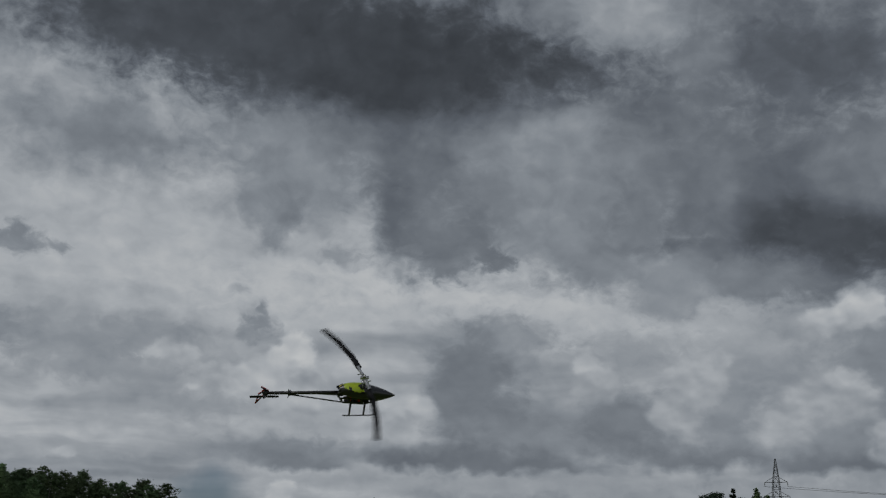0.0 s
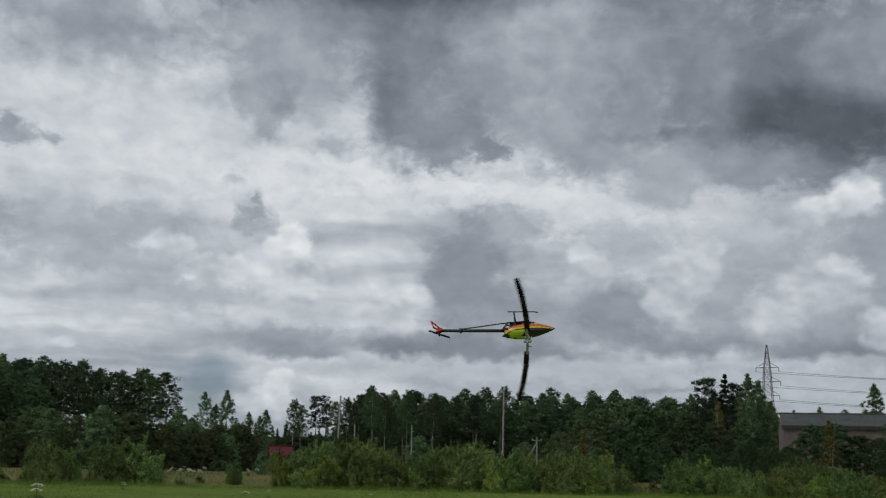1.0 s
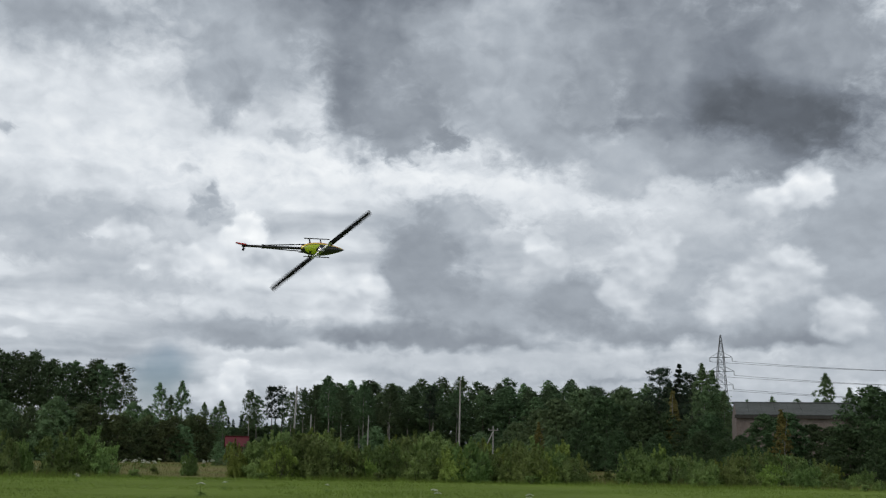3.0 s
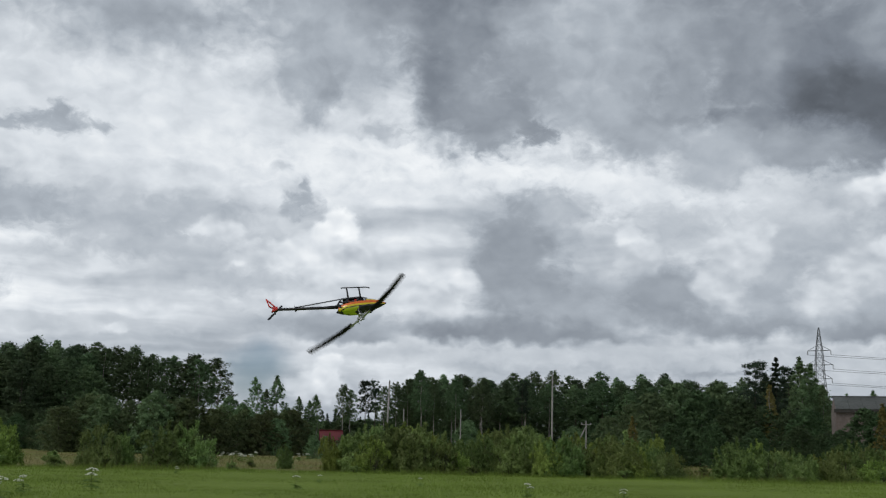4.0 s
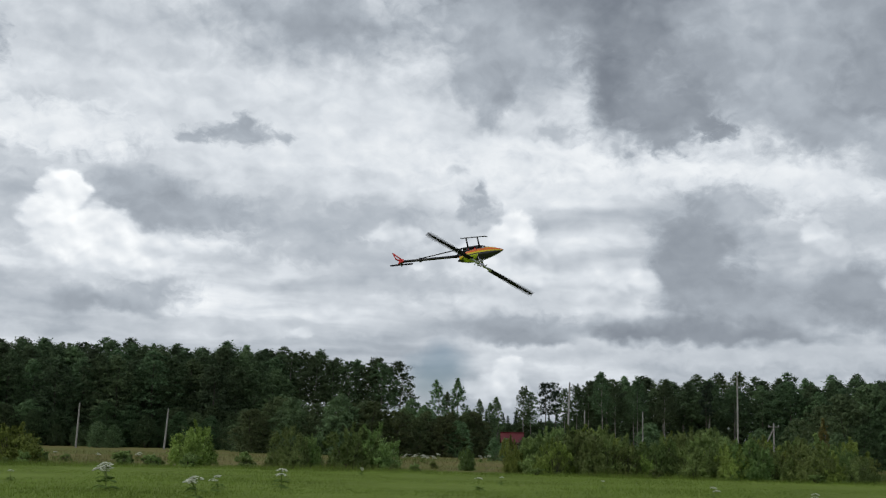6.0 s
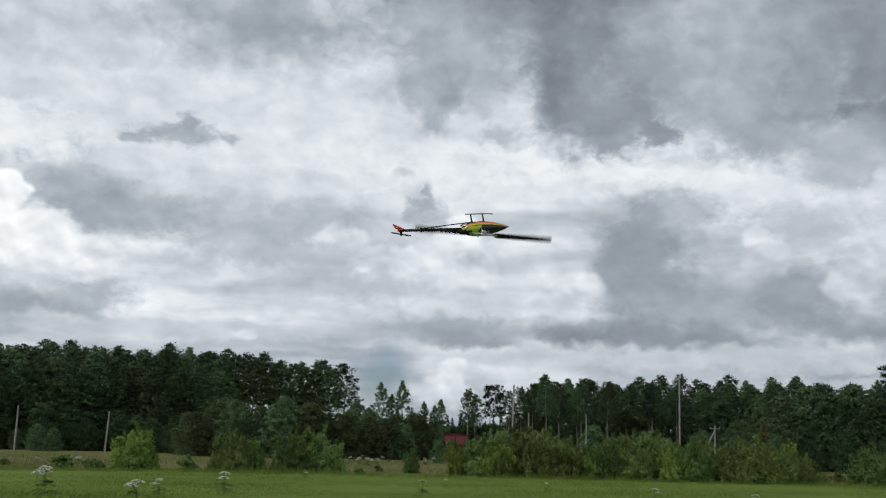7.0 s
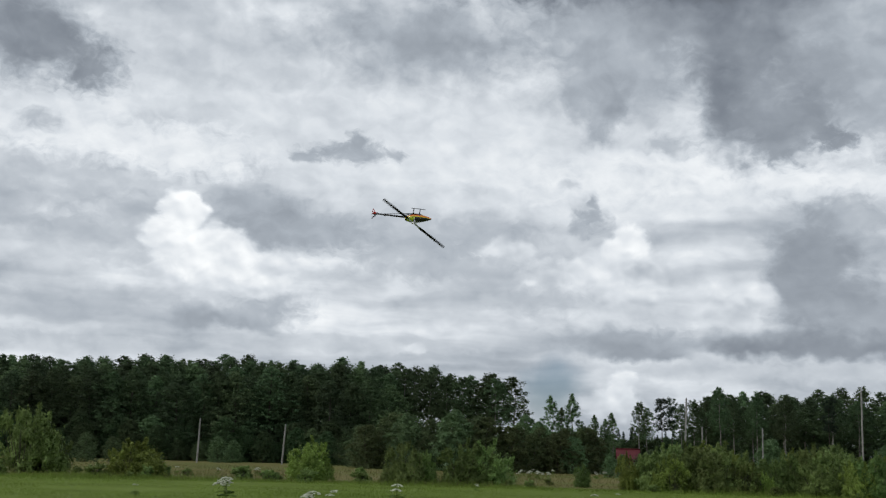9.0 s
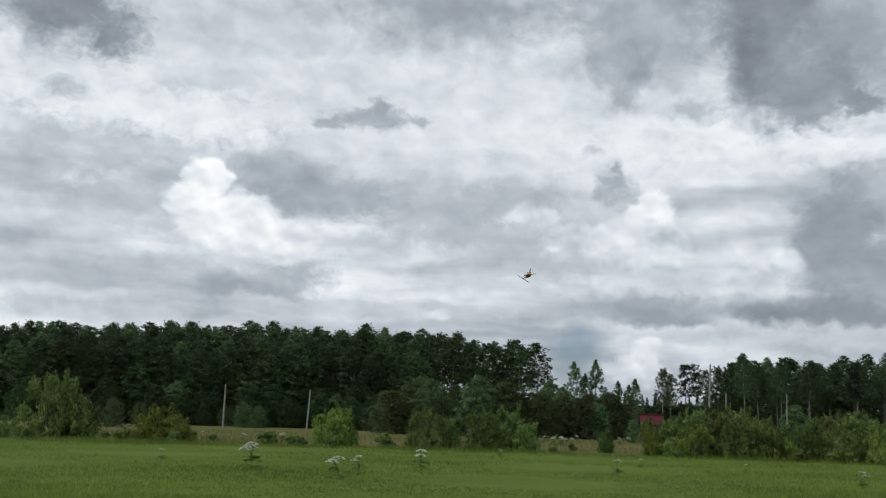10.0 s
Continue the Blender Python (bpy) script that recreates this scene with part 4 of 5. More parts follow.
# ---- buildings ----
def barn():
    root = tagged(empty("barn", pose(*at(24.75, 124), 0, 0, -24.75 + 6)), "long pale brick barn with a grey sheet roof", "barn")
    L, W, H, R = 14.9, 9.0, tall(119.5, 2.03), 1.2
    for y, n in ((-W / 2, "front"), (W / 2, "back")):
        wall = part("wall", _box((0, y, H / 2), (L, 0.3, H)), M_WALL, root)
        if n == "front":
            for i in range(8):
                part("panel", _box((-L / 2 + 0.9 + i * 1.8, y - 0.17, H * 0.5), (1.72, 0.06, H - 0.25)), M_WALL, wall)
    for x in (-L / 2 + 0.15, L / 2 - 0.15):
        bm = bmesh.new()
        v = [bm.verts.new((x + s * 0.15, y, z)) for s in (-1, 1) for y, z in ((-W / 2 + 0.16, 0), (W / 2 - 0.16, 0), (W / 2 - 0.16, H), (0, H + R), (-W / 2 + 0.16, H))]
        bm.faces.new(v[:5][::-1])
        bm.faces.new(v[5:])
        for i in range(5):
            bm.faces.new((v[i], v[(i + 1) % 5], v[5 + (i + 1) % 5], v[5 + i]))
        part("gable", bm, M_WALL, root)
    for s in (-1, 1):
        slope = math.atan2(R, W / 2)
        roof = part("roof", _box((0, s * (W / 4 + 0.2), H + R / 2 + 0.05), (0.02, 0.02, 0.02)), M_SLATE, root)
        for i in range(12):
            bm = bmesh.new()
            box(bm, (-L / 2 + L / 12 * (i + 0.5), 0, 0), (L / 12 - 0.015, W / 2 / math.cos(slope) + 0.7, 0.07), Matrix.Translation((0, s * (W / 4 + 0.15), H + R / 2 + 0.12)) @ Matrix.Rotation(-s * slope, 4, "X"))
            part("sheet", bm, M_SLATE, roof)
    part("fascia", _box((0, -W / 2 - 0.42, H - 0.12), (L + 0.3, 0.08, 0.34)), M_DARKWOOD, root)
    part("ridge", tube(bmesh.new(), (-L / 2 - 0.1, 0, H + R + 0.16), (L / 2 + 0.1, 0, H + R + 0.16), 0.12, sides=8), M_SLATE, root)


def red_shed():
    root = tagged(empty("shed", pose(*at(-1.85, 172), 0, 0, 4)), "low dark red shed half hidden behind bushes", "shed")
    L, W, H, R = 2.8, 4.0, 2.35, 1.25
    for y in (-W / 2, W / 2):
        wall = part("wall", _box((0, y, H / 2), (L, 0.15, H)), M_REDWALL, root)
        if y < 0:
            for i in range(9):
                part("board", _box((-L / 2 + 0.2 + i * 0.3, y - 0.09, H / 2), (0.27, 0.04, H - 0.05)), M_REDWALL, wall)
    for x in (-L / 2, L / 2):
        part("end_wall", _box((x, 0, H / 2), (0.15, W - 0.2, H)), M_REDWALL, root)
    for s in (-1, 1):
        bm = bmesh.new()
        sl = math.atan2(R, W / 2)
        box(bm, (0, 0, 0), (L + 0.5, W / 2 / math.cos(sl) + 0.4, 0.06), Matrix.Translation((0, s * W / 4, H + R / 2)) @ Matrix.Rotation(-s * sl, 4, "X"))
        roof = part("roof", bm, M_RED, root)
        for i in range(8):
            bm = bmesh.new()
            box(bm, (-L / 2 + i * L / 7, 0, 0.05), (0.05, W / 2 / math.cos(sl) + 0.4, 0.05), Matrix.Translation((0, s * W / 4, H + R / 2)) @ Matrix.Rotation(-s * sl, 4, "X"))
            part("seam", bm, M_RED, roof)


barn()
red_shed()


# ---- model helicopter: nose along +x, rotor shaft along +z through the origin ----
heli = tagged(empty("model_helicopter"), "model helicopter with a lime, orange and black canopy flying aerobatics", "helicopter")


def loft(rings, mat, name, label, keep=None):
    """A skin through rings of (x, half width, bottom, top)."""
    bm = bmesh.new()
    n, loops = 48, []
    for x, w, lo, hi in rings:
        c, r = (lo + hi) / 2, (hi - lo) / 2
        loops.append([bm.verts.new((x, w * math.copysign(abs(math.cos(a)) ** 0.85, math.cos(a)), c + r * math.copysign(abs(math.sin(a)) ** 0.9, math.sin(a)))) for a in (k * math.tau / n for k in range(n))])
    for p, q in zip(loops, loops[1:]):
        for k in range(n):
            bm.faces.new((p[k], q[k], q[(k + 1) % n], p[(k + 1) % n]))
    bm.faces.new(loops[0])
    bm.faces.new(loops[-1][::-1])
    bmesh.ops.recalc_face_normals(bm, faces=bm.faces[:])
    bmesh.ops.delete(bm, geom=[f for f in bm.faces if opening(f.calc_center_median())], context="FACES")
    bmesh.ops.solidify(bm, geom=bm.faces[:], thickness=0.003)
    me = bpy.data.meshes.new(name)
    bm.to_mesh(me)
    bm.free()
    for m in mat:
        me.materials.append(m)
    for p in me.polygons:
        p.use_smooth = True
        p.material_index = keep(p.center) if keep else 0
    ob = new(name, me)
    ob.parent = heli
    return tagged(ob, label)


def opening(c):
    """The cut-away lower rear of the canopy, with a rounded front end."""
    q = c.z - (0.080 - 0.15 * (c.x + 0.238))
    return q < -0.044 and c.x < 0.045 - 6.0 * max(0, q + 0.070) ** 2 * 20 and not (c.x > 0.0 and q < -0.135)


def livery(c):
    """Bands of the canopy's paint: lime round the mast, black front, then yellow, orange, yellow and black below."""
    x = c.x + 0.038
    q = c.z - (0.080 - 0.15 * (x + 0.2))
    oval = (c.x / 0.06) ** 2 + (c.y / 0.042) ** 2
    if c.y < 0.008 and q <= 0.02:
        return 3
    if c.y < 0.008 and x < 0.04:
        return 3 if oval < 1 or (abs(x + 0.10) < 0.012 and 0.02 < q < 0.034) else 0
    if q > 0.006:
        return 3 if x > 0.02 + 0.5 * max(0, q - 0.06) or oval < 1 or q < 0.014 else 0
    if x > 0.06 and q > 0.006 - 0.16 * (x - 0.06):
        return 3
    if x < 0.10 and q < -0.058:
        return 3
    if q > -0.016 - 0.10 * max(0, x - 0.06):
        return 1
    if q > -0.070:
        return 2
    return 1 if q > -0.085 else 3


RINGS = []
for i in range(81):
    f = i / 80
    x = -0.253 + 0.545 * f
    body = math.sin(math.pi * min(1, (f * 0.945 + 0.055)) ** 0.80) ** 0.75 if f < 1 else 0
    body = max(body, 0.02) * (1 - 0.10 * f)
    mid = 0.035 - 0.085 * f ** 1.25 - 0.012 * math.sin(math.pi * f)
    RINGS.append((x, 0.088 * body, mid - 0.095 * body, mid + 0.098 * body))
loft(RINGS, [M_LIME, M_YELLOW, M_ORANGE, M_BLACKPAINT], "canopy", "lime, yellow, orange and black painted canopy", livery)


def hpart(name, bm, mat, parent=heli, label="", smooth=True):
    return part(name, bm, mat, parent, label, smooth)


for y in (-0.05, 0.05):
    bm = bmesh.new()
    rim = ((-0.27, 0.03), (-0.22, -0.09), (-0.02, -0.115), (0.06, -0.09), (0.06, 0.0), (-0.10, 0.06), (-0.22, 0.055))
    for (x0, z0), (x1, z1) in [*zip(rim, rim[1:] + rim[:1]), ((-0.24, -0.03), (0.06, -0.045)), ((-0.17, 0.05), (-0.15, -0.10)), ((-0.06, 0.05), (-0.03, -0.11))]:
        ln = math.hypot(x1 - x0, z1 - z0)
        box(bm, (0, 0, 0), (ln + 0.014, 0.005, 0.020), Matrix.Translation(((x0 + x1) / 2, y, (z0 + z1) / 2)) @ Matrix.Rotation(-math.atan2(z1 - z0, x1 - x0), 4, "Y"))
    hpart("side_frame", bm, M_CARBON, smooth=False)
hpart("main_gear", tube(bmesh.new(), (-0.005, 0, -0.022), (-0.005, 0, -0.034), 0.058, sides=28), M_CARBON)
hpart("motor", tube(bmesh.new(), (-0.085, 0, -0.088), (-0.085, 0, -0.030), 0.030, sides=20), M_ALU, label="bright metal motor can")
hpart("tail_mount", bevel(_box((-0.235, 0, 0.0), (0.05, 0.06, 0.05)), 0.006, 1), M_CARBON, smooth=False)
hpart("bottom_plate", bevel(_box((-0.09, 0, -0.108), (0.24, 0.085, 0.006)), 0.002, 1), M_CARBON, smooth=False)
for x in (-0.15, -0.06):
    hpart("servo", bevel(_box((x, 0.0, -0.076), (0.026, 0.085, 0.030)), 0.004, 1), M_FINRED, smooth=False, label="red servo box between the frames")
hpart("battery", bevel(_box((0.04, 0, -0.065), (0.13, 0.07, 0.05)), 0.006, 1), M_CARBON, smooth=False)
hpart("tail_boom", tube(bmesh.new(), (-0.22, 0, 0.0), (-0.973, 0, 0.0), 0.018, 0.016, 14), M_BOOM)
for y in (-0.045, 0.045):
    hpart("boom_support", tube(bmesh.new(), (-0.235, y, -0.09), (-0.735, y * 0.35, -0.006), 0.0068, sides=8), M_CARBON)
hpart("boom_clamp", tube(bmesh.new(), (-0.75, 0, 0), (-0.725, 0, 0), 0.028, sides=14), M_CARBON)
bm = bmesh.new()
tube(bm, (-0.738, -0.004, -0.015), (-0.758, -0.006, -0.062), 0.008, 0.004, 6)
tube(bm, (-0.738, 0.0, 0.015), (-0.742, 0.0, 0.05), 0.007, 0.004, 6)
hpart("clamp_fin", bm, M_CARBON)
hpart("tail_gearbox", bevel(_box((-0.973, -0.004, 0), (0.052, 0.034, 0.05)), 0.008, 2), M_CARBON)
hpart("gearbox_plate", bevel(_box((-0.973, 0.0165, 0), (0.062, 0.006, 0.060)), 0.002, 1), M_FINRED, label="red side plate of the tail case")
for y, mat, name in ((0.0235, M_FINRED, "tail_fin"), (0.0145, M_CARBON, "fin_backing")):
    bm = bmesh.new()
    for p, q in (((-0.953, 0.02), (-0.978, -0.03)), ((-0.978, -0.03), (-1.083, -0.165)), ((-1.083, -0.165), (-1.040, -0.035)), ((-1.040, -0.035), (-0.968, 0.02)), ((-0.968, 0.02), (-1.003, 0.065)), ((-1.003, 0.065), (-0.943, 0.015))):
        box(bm, (0, 0, 0), ((Vector(q) - Vector(p)).length + 0.008, 0.0085, 0.009), Matrix.Translation(((p[0] + q[0]) / 2, y, (p[1] + q[1]) / 2)) @ Matrix.Rotation(-math.atan2(q[1] - p[1], q[0] - p[0]), 4, "Y"))
    hpart(name, bm, mat, label="red skeleton tail fin" if mat is M_FINRED else "", smooth=False)
hpart("main_shaft", tube(bmesh.new(), (0, 0, 0.08), (0, 0, 0.235), 0.007, sides=10), M_ALU)
bm = bmesh.new()
tube(bm, (0, 0, 0.150), (0, 0, 0.163), 0.034, 0.030, 16)
for k_ in range(3):
    a = k_ * 2.094
    tube(bm, (0.03 * math.cos(a), 0.03 * math.sin(a), 0.155), (0.055 * math.cos(a), 0.055 * math.sin(a), 0.07), 0.004, sides=6)
hpart("swashplate", bm, M_ALU, label="bright metal swashplate with its links")
hub = bmesh.new()
box(hub, (0, 0, 0.21), (0.085, 0.032, 0.026))
bevel(hub, 0.006, 2)
hpart("rotor_hub", hub, M_ALU, label="bright metal rotor hub")
hpart("hub_button", tube(bmesh.new(), (0, 0, 0.222), (0, 0, 0.242), 0.017, 0.012, 12), M_ALU)
for x in (-0.143, -0.003):
    bm = bmesh.new()
    lean_x = -0.018
    for y in (-1, 1):
        tube(bm, (x, y * 0.045, -0.10), (x + lean_x, y * 0.115, -0.205), 0.011, 0.009, 8)
    tube(bm, (x, -0.045, -0.10), (x, 0.045, -0.10), 0.011, sides=8)
    hpart("skid_leg", bm, M_CARBON)
for y in (-0.117, 0.117):
    bm = bmesh.new()
    pts = [(-0.228, -0.206), (-0.203, -0.208), (0.042, -0.208), (0.077, -0.204), (0.102, -0.190)]
    for (a, b), (c, d) in zip(pts, pts[1:]):
        tube(bm, (a, y, b), (c, y, d), 0.0062, sides=8)
    hpart("skid_runner", bm, M_CARBON)

RADIUS, J1, J2 = 0.79, 0.30, 0.55


def aerofoil(x0, x1, chord0, chord1, name, parent, tip=False):
    bm = bmesh.new()
    prof = [(-0.62, 0), (-0.3, 0.05), (0.05, 0.09), (0.28, 0.07), (0.38, 0), (0.28, -0.05), (0.05, -0.06), (-0.3, -0.035)]
    stations = [(x0, chord0), (x1, chord1)] if not tip else [(x0, chord0), (x1 - 0.03, chord1), (x1, chord1 * 0.62)]
    rings = [[bm.verts.new((x, c * u, c * v)) for u, v in prof] for x, c in stations]
    for p, q in zip(rings, rings[1:]):
        for i in range(8):
            bm.faces.new((p[i], q[i], q[(i + 1) % 8], p[(i + 1) % 8]))
    bm.faces.new(rings[0])
    bm.faces.new(rings[-1][::-1])
    bmesh.ops.recalc_face_normals(bm, faces=bm.faces[:])
    return part(name, bm, M_BLADE, parent, smooth=True)


BLADES = []
for i in range(2):
    root = aerofoil(0.13, J1 + 0.012, 0.056, 0.060, "rotor_blade", heli)
    tagged(root, "black rotor blade with a metal grip")
    grip = bmesh.new()
    tube(grip, (0.035, 0, 0), (0.115, 0, 0), 0.015, 0.013, 10)
    box(grip, (0.135, 0, 0), (0.05, 0.028, 0.022))
    tube(grip, (0.06, 0, 0.0), (0.06, 0.045, 0.004), 0.006, sides=6)
    part("blade_grip", grip, M_ALU, root, "bright metal blade grip")
    BLADES.append((root, aerofoil(0, J2 - J1 + 0.010, 0.060, 0.060, "middle_section", root), aerofoil(0, RADIUS - J2, 0.060, 0.054, "tip_section", root, True)))

tail_rotor = part("tail_rotor", tube(bmesh.new(), (0, 0.02, 0), (0, -0.02, 0), 0.013, 0.011, 10), M_CARBON, heli, "black tail rotor", True)
for s in (-1, 1):
    bm = bmesh.new()
    v = [bm.verts.new((s * x, y, z)) for y in (-0.004, 0.004) for x, z in ((0.012, -0.008), (0.05, -0.014), (0.138, -0.013), (0.142, 0.008), (0.05, 0.013), (0.012, 0.008))]
    bm.faces.new(v[:6])
    bm.faces.new(v[6:][::-1])
    for i in range(6):
        bm.faces.new((v[i], v[6 + i], v[6 + (i + 1) % 6], v[(i + 1) % 6]))
    bmesh.ops.recalc_face_normals(bm, faces=bm.faces[:])
    part("tail_blade", bm, M_BLADE, tail_rotor)

# seconds, place, turn about x, y, z, rotor angle, bend of the blades in the plane of the disc
FLIGHT = [
    (0.0, 0.33, 11.68, 3.35, 57.4, -2.3, -3.7, 112, 12),
    (0.1, 0.08, 12.28, 3.11, 36.8, 1.4, -1.3, 55, 2),
    (0.2, -0.01, 12.85, 3.04, 46.1, 3.3, -1.1, 105, 7),
    (0.3, 0.10, 13.42, 3.28, 42.4, 3.4, -1.3, 66, 3),
    (0.4, 0.22, 13.78, 3.44, 51.0, -0.5, -2.6, 144, 11),
    (0.5, 0.42, 13.84, 3.59, 63.2, -2.1, -3.9, 84, 8),
    (0.6, 0.67, 13.73, 3.70, 71.6, -0.2, -4.9, 38, 1),
    (0.7, 0.95, 13.49, 3.59, 114.4, -0.6, -6.3, -41, -6),
    (0.8, 1.48, 13.16, 3.37, 125.8, -2.0, -8.7, -77, -10),
    (0.9, 1.89, 12.94, 3.17, 135.0, 0.2, -10.1, -158, -6),
    (1.0, 2.20, 12.86, 3.05, 128.5, -0.5, -11.7, -90, -8),
    (1.1, 2.31, 12.84, 3.14, 127.5, -3.9, -12.6, -85, -8),
    (1.2, 2.37, 12.96, 3.26, 122.4, -3.4, -12.9, -135, -8),
    (1.3, 2.32, 13.39, 3.46, 119.8, 1.4, -11.7, -189, 0),
    (1.4, 2.26, 14.04, 3.62, 85.6, -1.2, -11.5, -262, 9),
    (1.5, 2.03, 14.65, 3.64, 59.3, -1.1, -9.8, -308, 2),
    (1.6, 1.57, 15.06, 3.50, 37.0, -0.8, -7.2, -387, -10),
    (1.7, 1.44, 15.24, 3.52, 48.0, -1.0, -7.0, -473, -5),
    (1.8, 1.38, 15.33, 3.73, 58.0, -6.3, -7.8, -552, 12),
    (1.9, 1.40, 15.28, 3.80, 76.9, -7.1, -8.4, -632, 9),
    (2.0, 1.43, 15.01, 3.75, 100.4, -5.4, -8.5, -544, -1),
    (2.1, 1.63, 14.54, 3.56, 136.2, -9.6, -9.5, -580, 4),
    (2.2, 1.80, 14.01, 3.24, 147.7, -11.0, -10.1, -656, 6),
    (3.3, -0.01, 15.31, 4.35, 94.6, 4.0, -1.5, -687, 3),
    (3.4, -0.06, 15.02, 4.25, 113.5, 2.8, -1.5, -624, 8),
    (3.5, -0.02, 14.58, 3.94, 126.8, -2.5, -2.3, -696, 3),
    (3.6, 0.14, 14.14, 3.31, 154.1, -1.4, -2.0, -741, -2),
    (3.7, 0.18, 13.74, 2.99, 142.5, -3.7, -2.7, -682, 4),
    (3.8, 0.15, 13.53, 2.85, 145.5, -3.9, -2.4, -705, 3),
    (3.9, 0.01, 13.47, 2.99, 148.7, -4.8, -2.0, -782, -9),
    (4.0, -0.15, 13.59, 3.16, 135.8, -3.4, -1.5, -855, -7),
    (4.1, -0.36, 13.93, 3.48, 127.8, -1.7, -0.7, -883, -2),
    (4.2, -0.59, 14.49, 3.73, 119.9, 0.4, 0.2, -951, 13),
    (4.3, -0.94, 15.15, 4.05, 99.7, -0.4, 1.2, -931, 6),
    (4.4, -1.27, 15.78, 4.30, 75.2, -1.4, 2.3, -1006, 8),
    (4.5, -1.46, 16.21, 4.51, 76.0, 1.8, 3.4, -940, 9),
    (4.6, -1.48, 16.41, 4.72, 89.1, 2.6, 3.4, -1002, 11),
    (4.7, -1.74, 16.32, 4.75, 99.3, 3.1, 4.4, -941, 10),
    (4.8, -1.70, 15.99, 4.57, 112.0, -0.0, 3.8, -994, 12),
    (4.9, -1.60, 15.54, 4.26, 134.8, -1.6, 3.7, -1067, 2),
    (5.0, -1.50, 15.12, 3.85, 149.6, 0.1, 4.2, -985, 12),
    (5.1, -1.41, 14.80, 3.45, 135.6, 3.7, 4.1, -1040, 7),
    (5.2, -1.36, 14.49, 3.42, 129.6, 5.7, 4.1, -1105, -6),
    (6.3, -0.58, 14.40, 4.03, 136.6, -8.6, -1.0, -1128, -8),
    (6.4, -0.47, 14.36, 3.98, 124.6, -3.9, -0.9, -1215, -11),
    (6.5, -0.41, 14.44, 4.07, 115.0, -5.4, -1.5, -1297, 8),
    (6.6, -0.38, 14.51, 4.16, 89.2, -4.8, -1.6, -1330, 13),
    (6.7, -0.30, 14.32, 4.16, 102.3, -3.8, -1.8, -1249, -4),
    (6.8, -0.16, 13.94, 4.03, 122.1, -2.7, -1.9, -1310, 10),
    (6.9, -0.16, 13.70, 4.06, 124.0, -5.1, -2.4, -1380, 11),
    (7.0, -0.17, 13.81, 4.16, 118.6, -1.8, -1.8, -1446, -0),
    (7.1, -0.26, 14.10, 4.27, 110.3, -0.7, -1.3, -1516, -13),
    (7.2, -0.20, 14.37, 4.24, 132.6, -1.7, -1.5, -1438, 3),
    (7.3, -0.30, 14.61, 4.26, 132.9, -0.1, -0.8, -1489, -11),
    (7.4, -0.44, 14.86, 4.43, 120.3, -0.2, -0.5, -1559, -11),
    (7.5, -0.54, 15.07, 4.47, 129.8, 1.2, 0.2, -1482, -7),
    (7.6, -0.66, 15.23, 4.33, 142.4, -2.6, 0.3, -1552, -8),
    (7.7, -0.70, 15.45, 4.18, 150.2, -1.2, 0.9, -1638, 2),
    (7.8, -0.91, 15.81, 4.39, 144.1, -0.4, 1.6, -1658, 5),
    (7.9, -1.18, 16.27, 4.78, 136.2, -1.4, 2.0, -1721, 9),
    (8.0, -1.50, 16.82, 5.26, 129.9, -2.4, 2.5, -1784, 3),
    (8.1, -1.96, 17.49, 5.88, 121.3, -0.5, 4.0, -1853, -12),
    (8.2, -2.33, 18.25, 6.20, 118.5, 2.1, 5.5, -1783, 1),
    (8.3, -2.63, 18.89, 6.38, 115.1, 2.0, 6.1, -1698, 6),
    (8.4, -3.02, 19.24, 6.44, 108.9, 3.5, 7.5, -1621, -1),
    (8.5, -3.19, 19.42, 6.41, 105.2, 1.9, 7.4, -1540, -9),
    (8.6, -3.36, 19.74, 6.32, 102.6, 2.8, 4.9, -1576, -7),
    (8.7, -3.88, 20.39, 6.33, 117.1, 3.2, 4.1, -1661, 9),
    (8.8, -4.21, 21.43, 6.30, 103.6, 4.9, 3.7, -1684, 14),
    (8.9, -4.63, 22.50, 6.35, 110.5, 7.8, 1.7, -1758, 6),
    (9.0, -5.01, 23.50, 6.42, 127.0, 9.0, -9.8, -1836, 0),
    (9.1, -5.23, 24.47, 6.36, 130.4, 10.3, -15.7, -1866, 0),
    (9.2, -5.51, 25.37, 6.31, 105.9, 9.7, -23.1, -1941, 0),
    (9.3, -5.52, 26.45, 6.23, 110.0, 9.6, -29.7, -1977, 0),
    (9.4, -5.95, 27.97, 6.21, 124.2, 5.0, -35.9, -1899, 0),
    (9.5, -6.42, 30.11, 6.23, 108.5, 2.9, -44.5, -1965, 0),
    (9.6, -6.65, 32.55, 6.22, 111.8, -0.2, -49.7, -1974, 0),
    (9.7, -6.73, 34.93, 6.28, 123.7, 1.9, -60.0, -2034, -0),
    (9.8, -6.37, 37.34, 6.48, 135.8, 3.4, -66.9, -2091, 0),
    (10.0, -5.47, 40.43, 6.71, 130.4, 5.9, -75.4, -2172, 0),
]


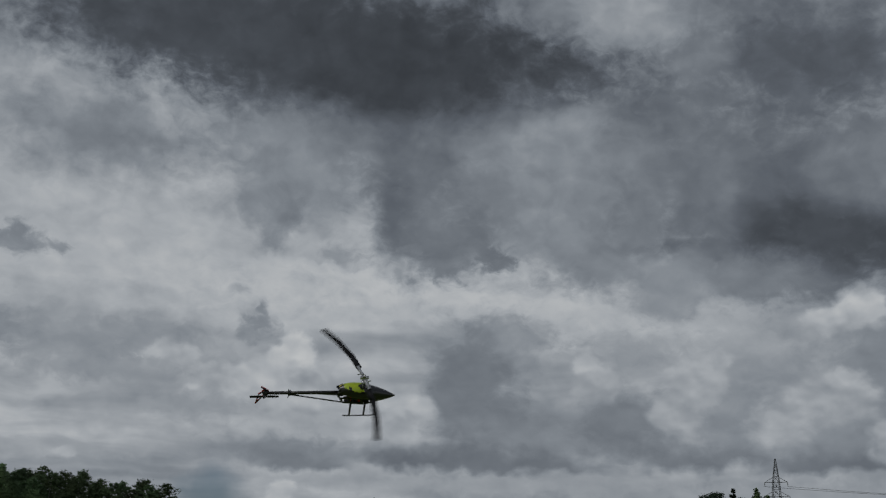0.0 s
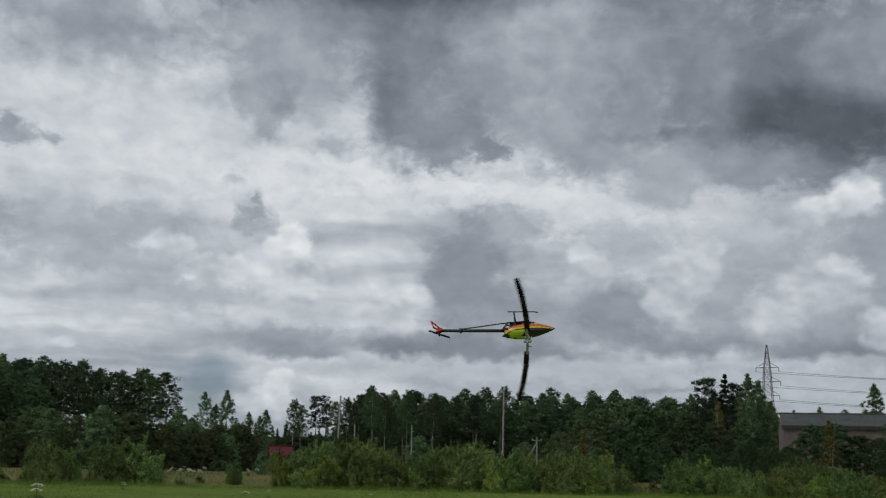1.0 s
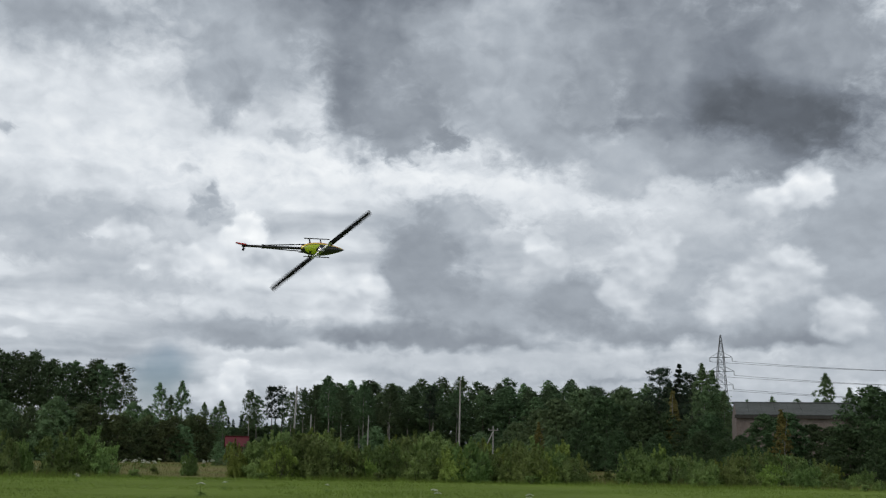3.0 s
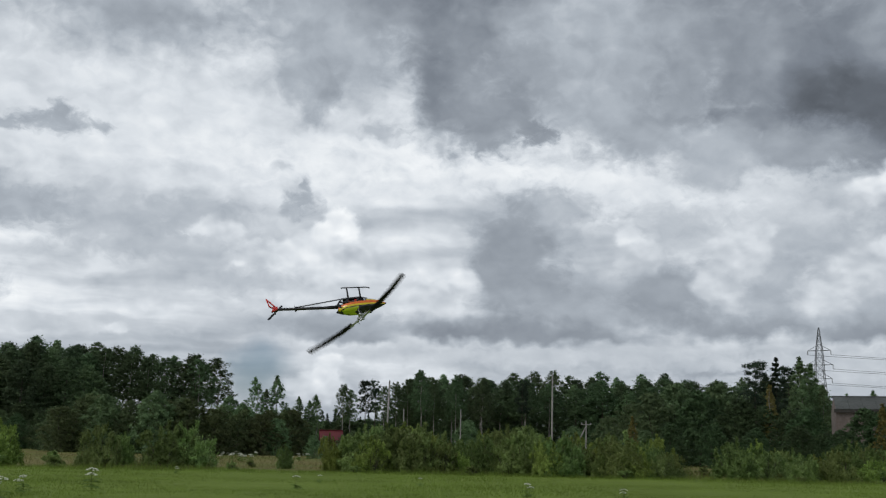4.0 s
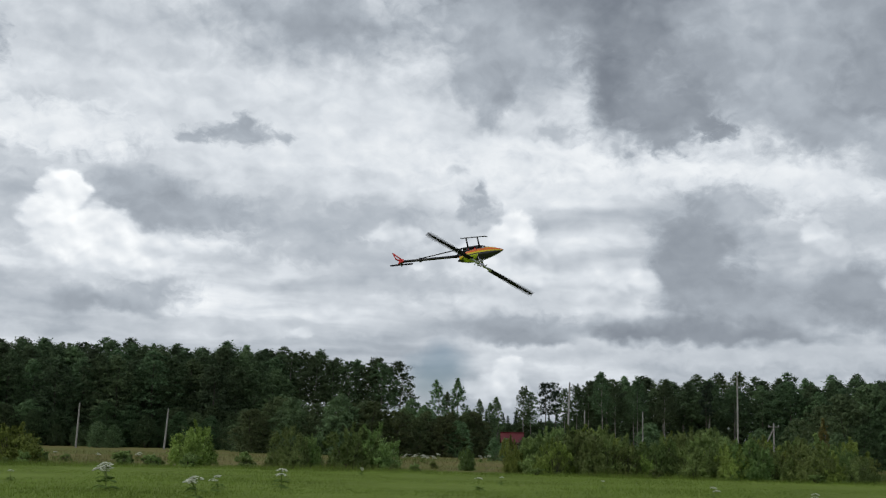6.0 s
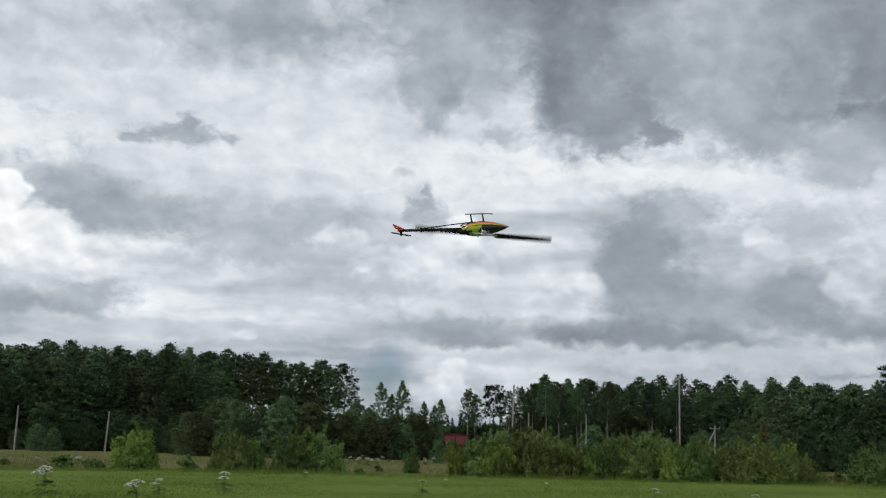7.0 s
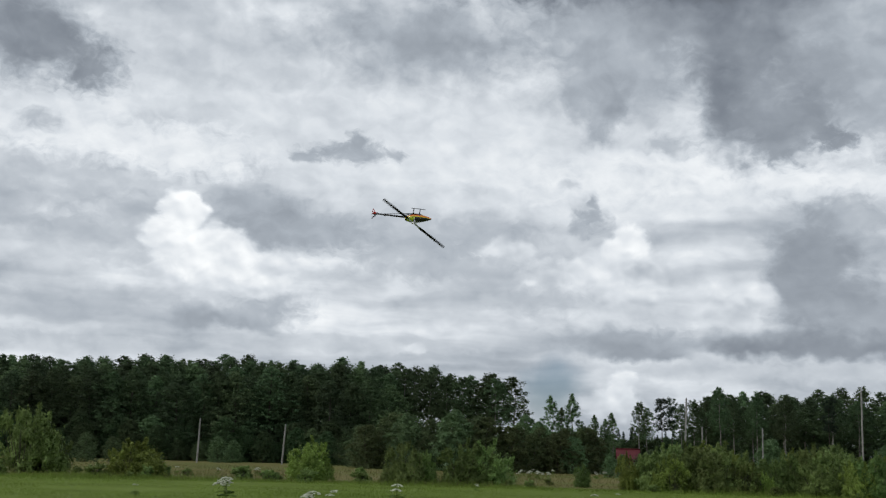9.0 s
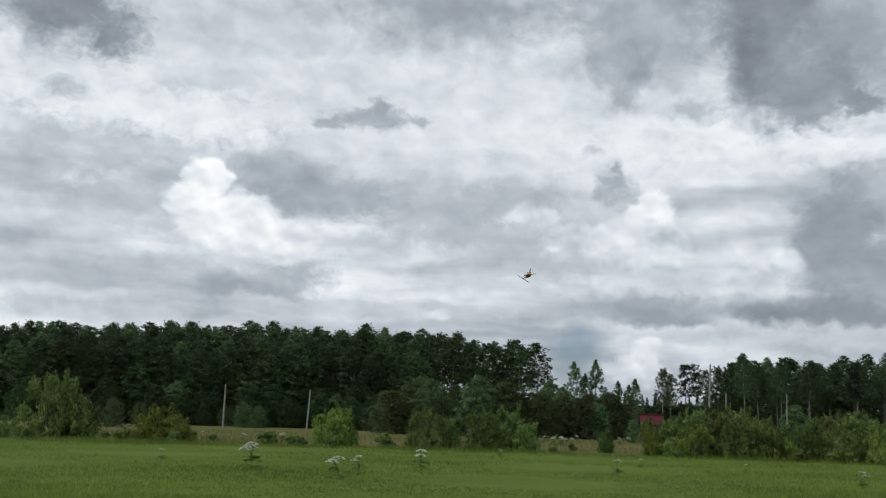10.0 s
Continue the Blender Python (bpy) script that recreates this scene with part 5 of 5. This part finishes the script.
def motions():
    walk(heli, [(t, pose(x, y, z, rx, ry, rz)) for t, x, y, z, rx, ry, rz, a, b in FLIGHT])
    # the rotor turns 80 to 260 degrees in a tenth of a second; the blades change places at each half turn
    spin, halves = [], 0
    for r, s in zip(FLIGHT, FLIGHT[1:] + [None]):
        a0, side = r[7] + 180 * halves, -1 if halves % 2 else 1
        spin.append((r[0], a0, r[8] * side))
        if s:
            n = round((s[0] - r[0]) * FPS)
            turn = -(80 + (r[7] - s[7] - 80) % 180) if n < 7 else -60 * n - (r[7] - s[7] - 60 * n) % 180
            halves = round((a0 + turn - s[7]) / 180)
            last = s[8] * (-1 if halves % 2 else 1)
            for j in range(1, n):
                f = j / n
                spin.append((r[0] + j / FPS, a0 + turn * f, r[8] * side + (last - r[8] * side) * f if n < 7 else 0))
    for i, (root, middle, tip) in enumerate(BLADES):
        rows, mids, tips_ = [], [], []
        for t, a, bend in spin:
            d = radians(bend) * (1 if i == 0 else -1)
            p = [Vector((r * math.cos(d * r / RADIUS), r * math.sin(d * r / RADIUS))) for r in (J1, J2, RADIUS)]
            g0 = d * J1 / RADIUS
            g1 = math.atan2(p[1].y - p[0].y, p[1].x - p[0].x)
            g2 = math.atan2(p[2].y - p[1].y, p[2].x - p[1].x)
            rows.append((t, pose(0, 0, 0.212, 0, 0, a + 180 * i + math.degrees(g0))))
            mids.append((t, pose(J1, 0, 0, 0, 0, math.degrees(g1 - g0))))
            e = g1 - g0
            tips_.append((t, pose(J1 + (J2 - J1) * math.cos(e), (J2 - J1) * math.sin(e), 0, 0, 0, math.degrees(g2 - g0))))
        walk(root, rows)
        walk(middle, mids)
        walk(tip, tips_)
    walk(tail_rotor, [(i / FPS, pose(-0.978, -0.045, 0, 0, 71.0 * i, 0)) for i in range(301)])


motions()
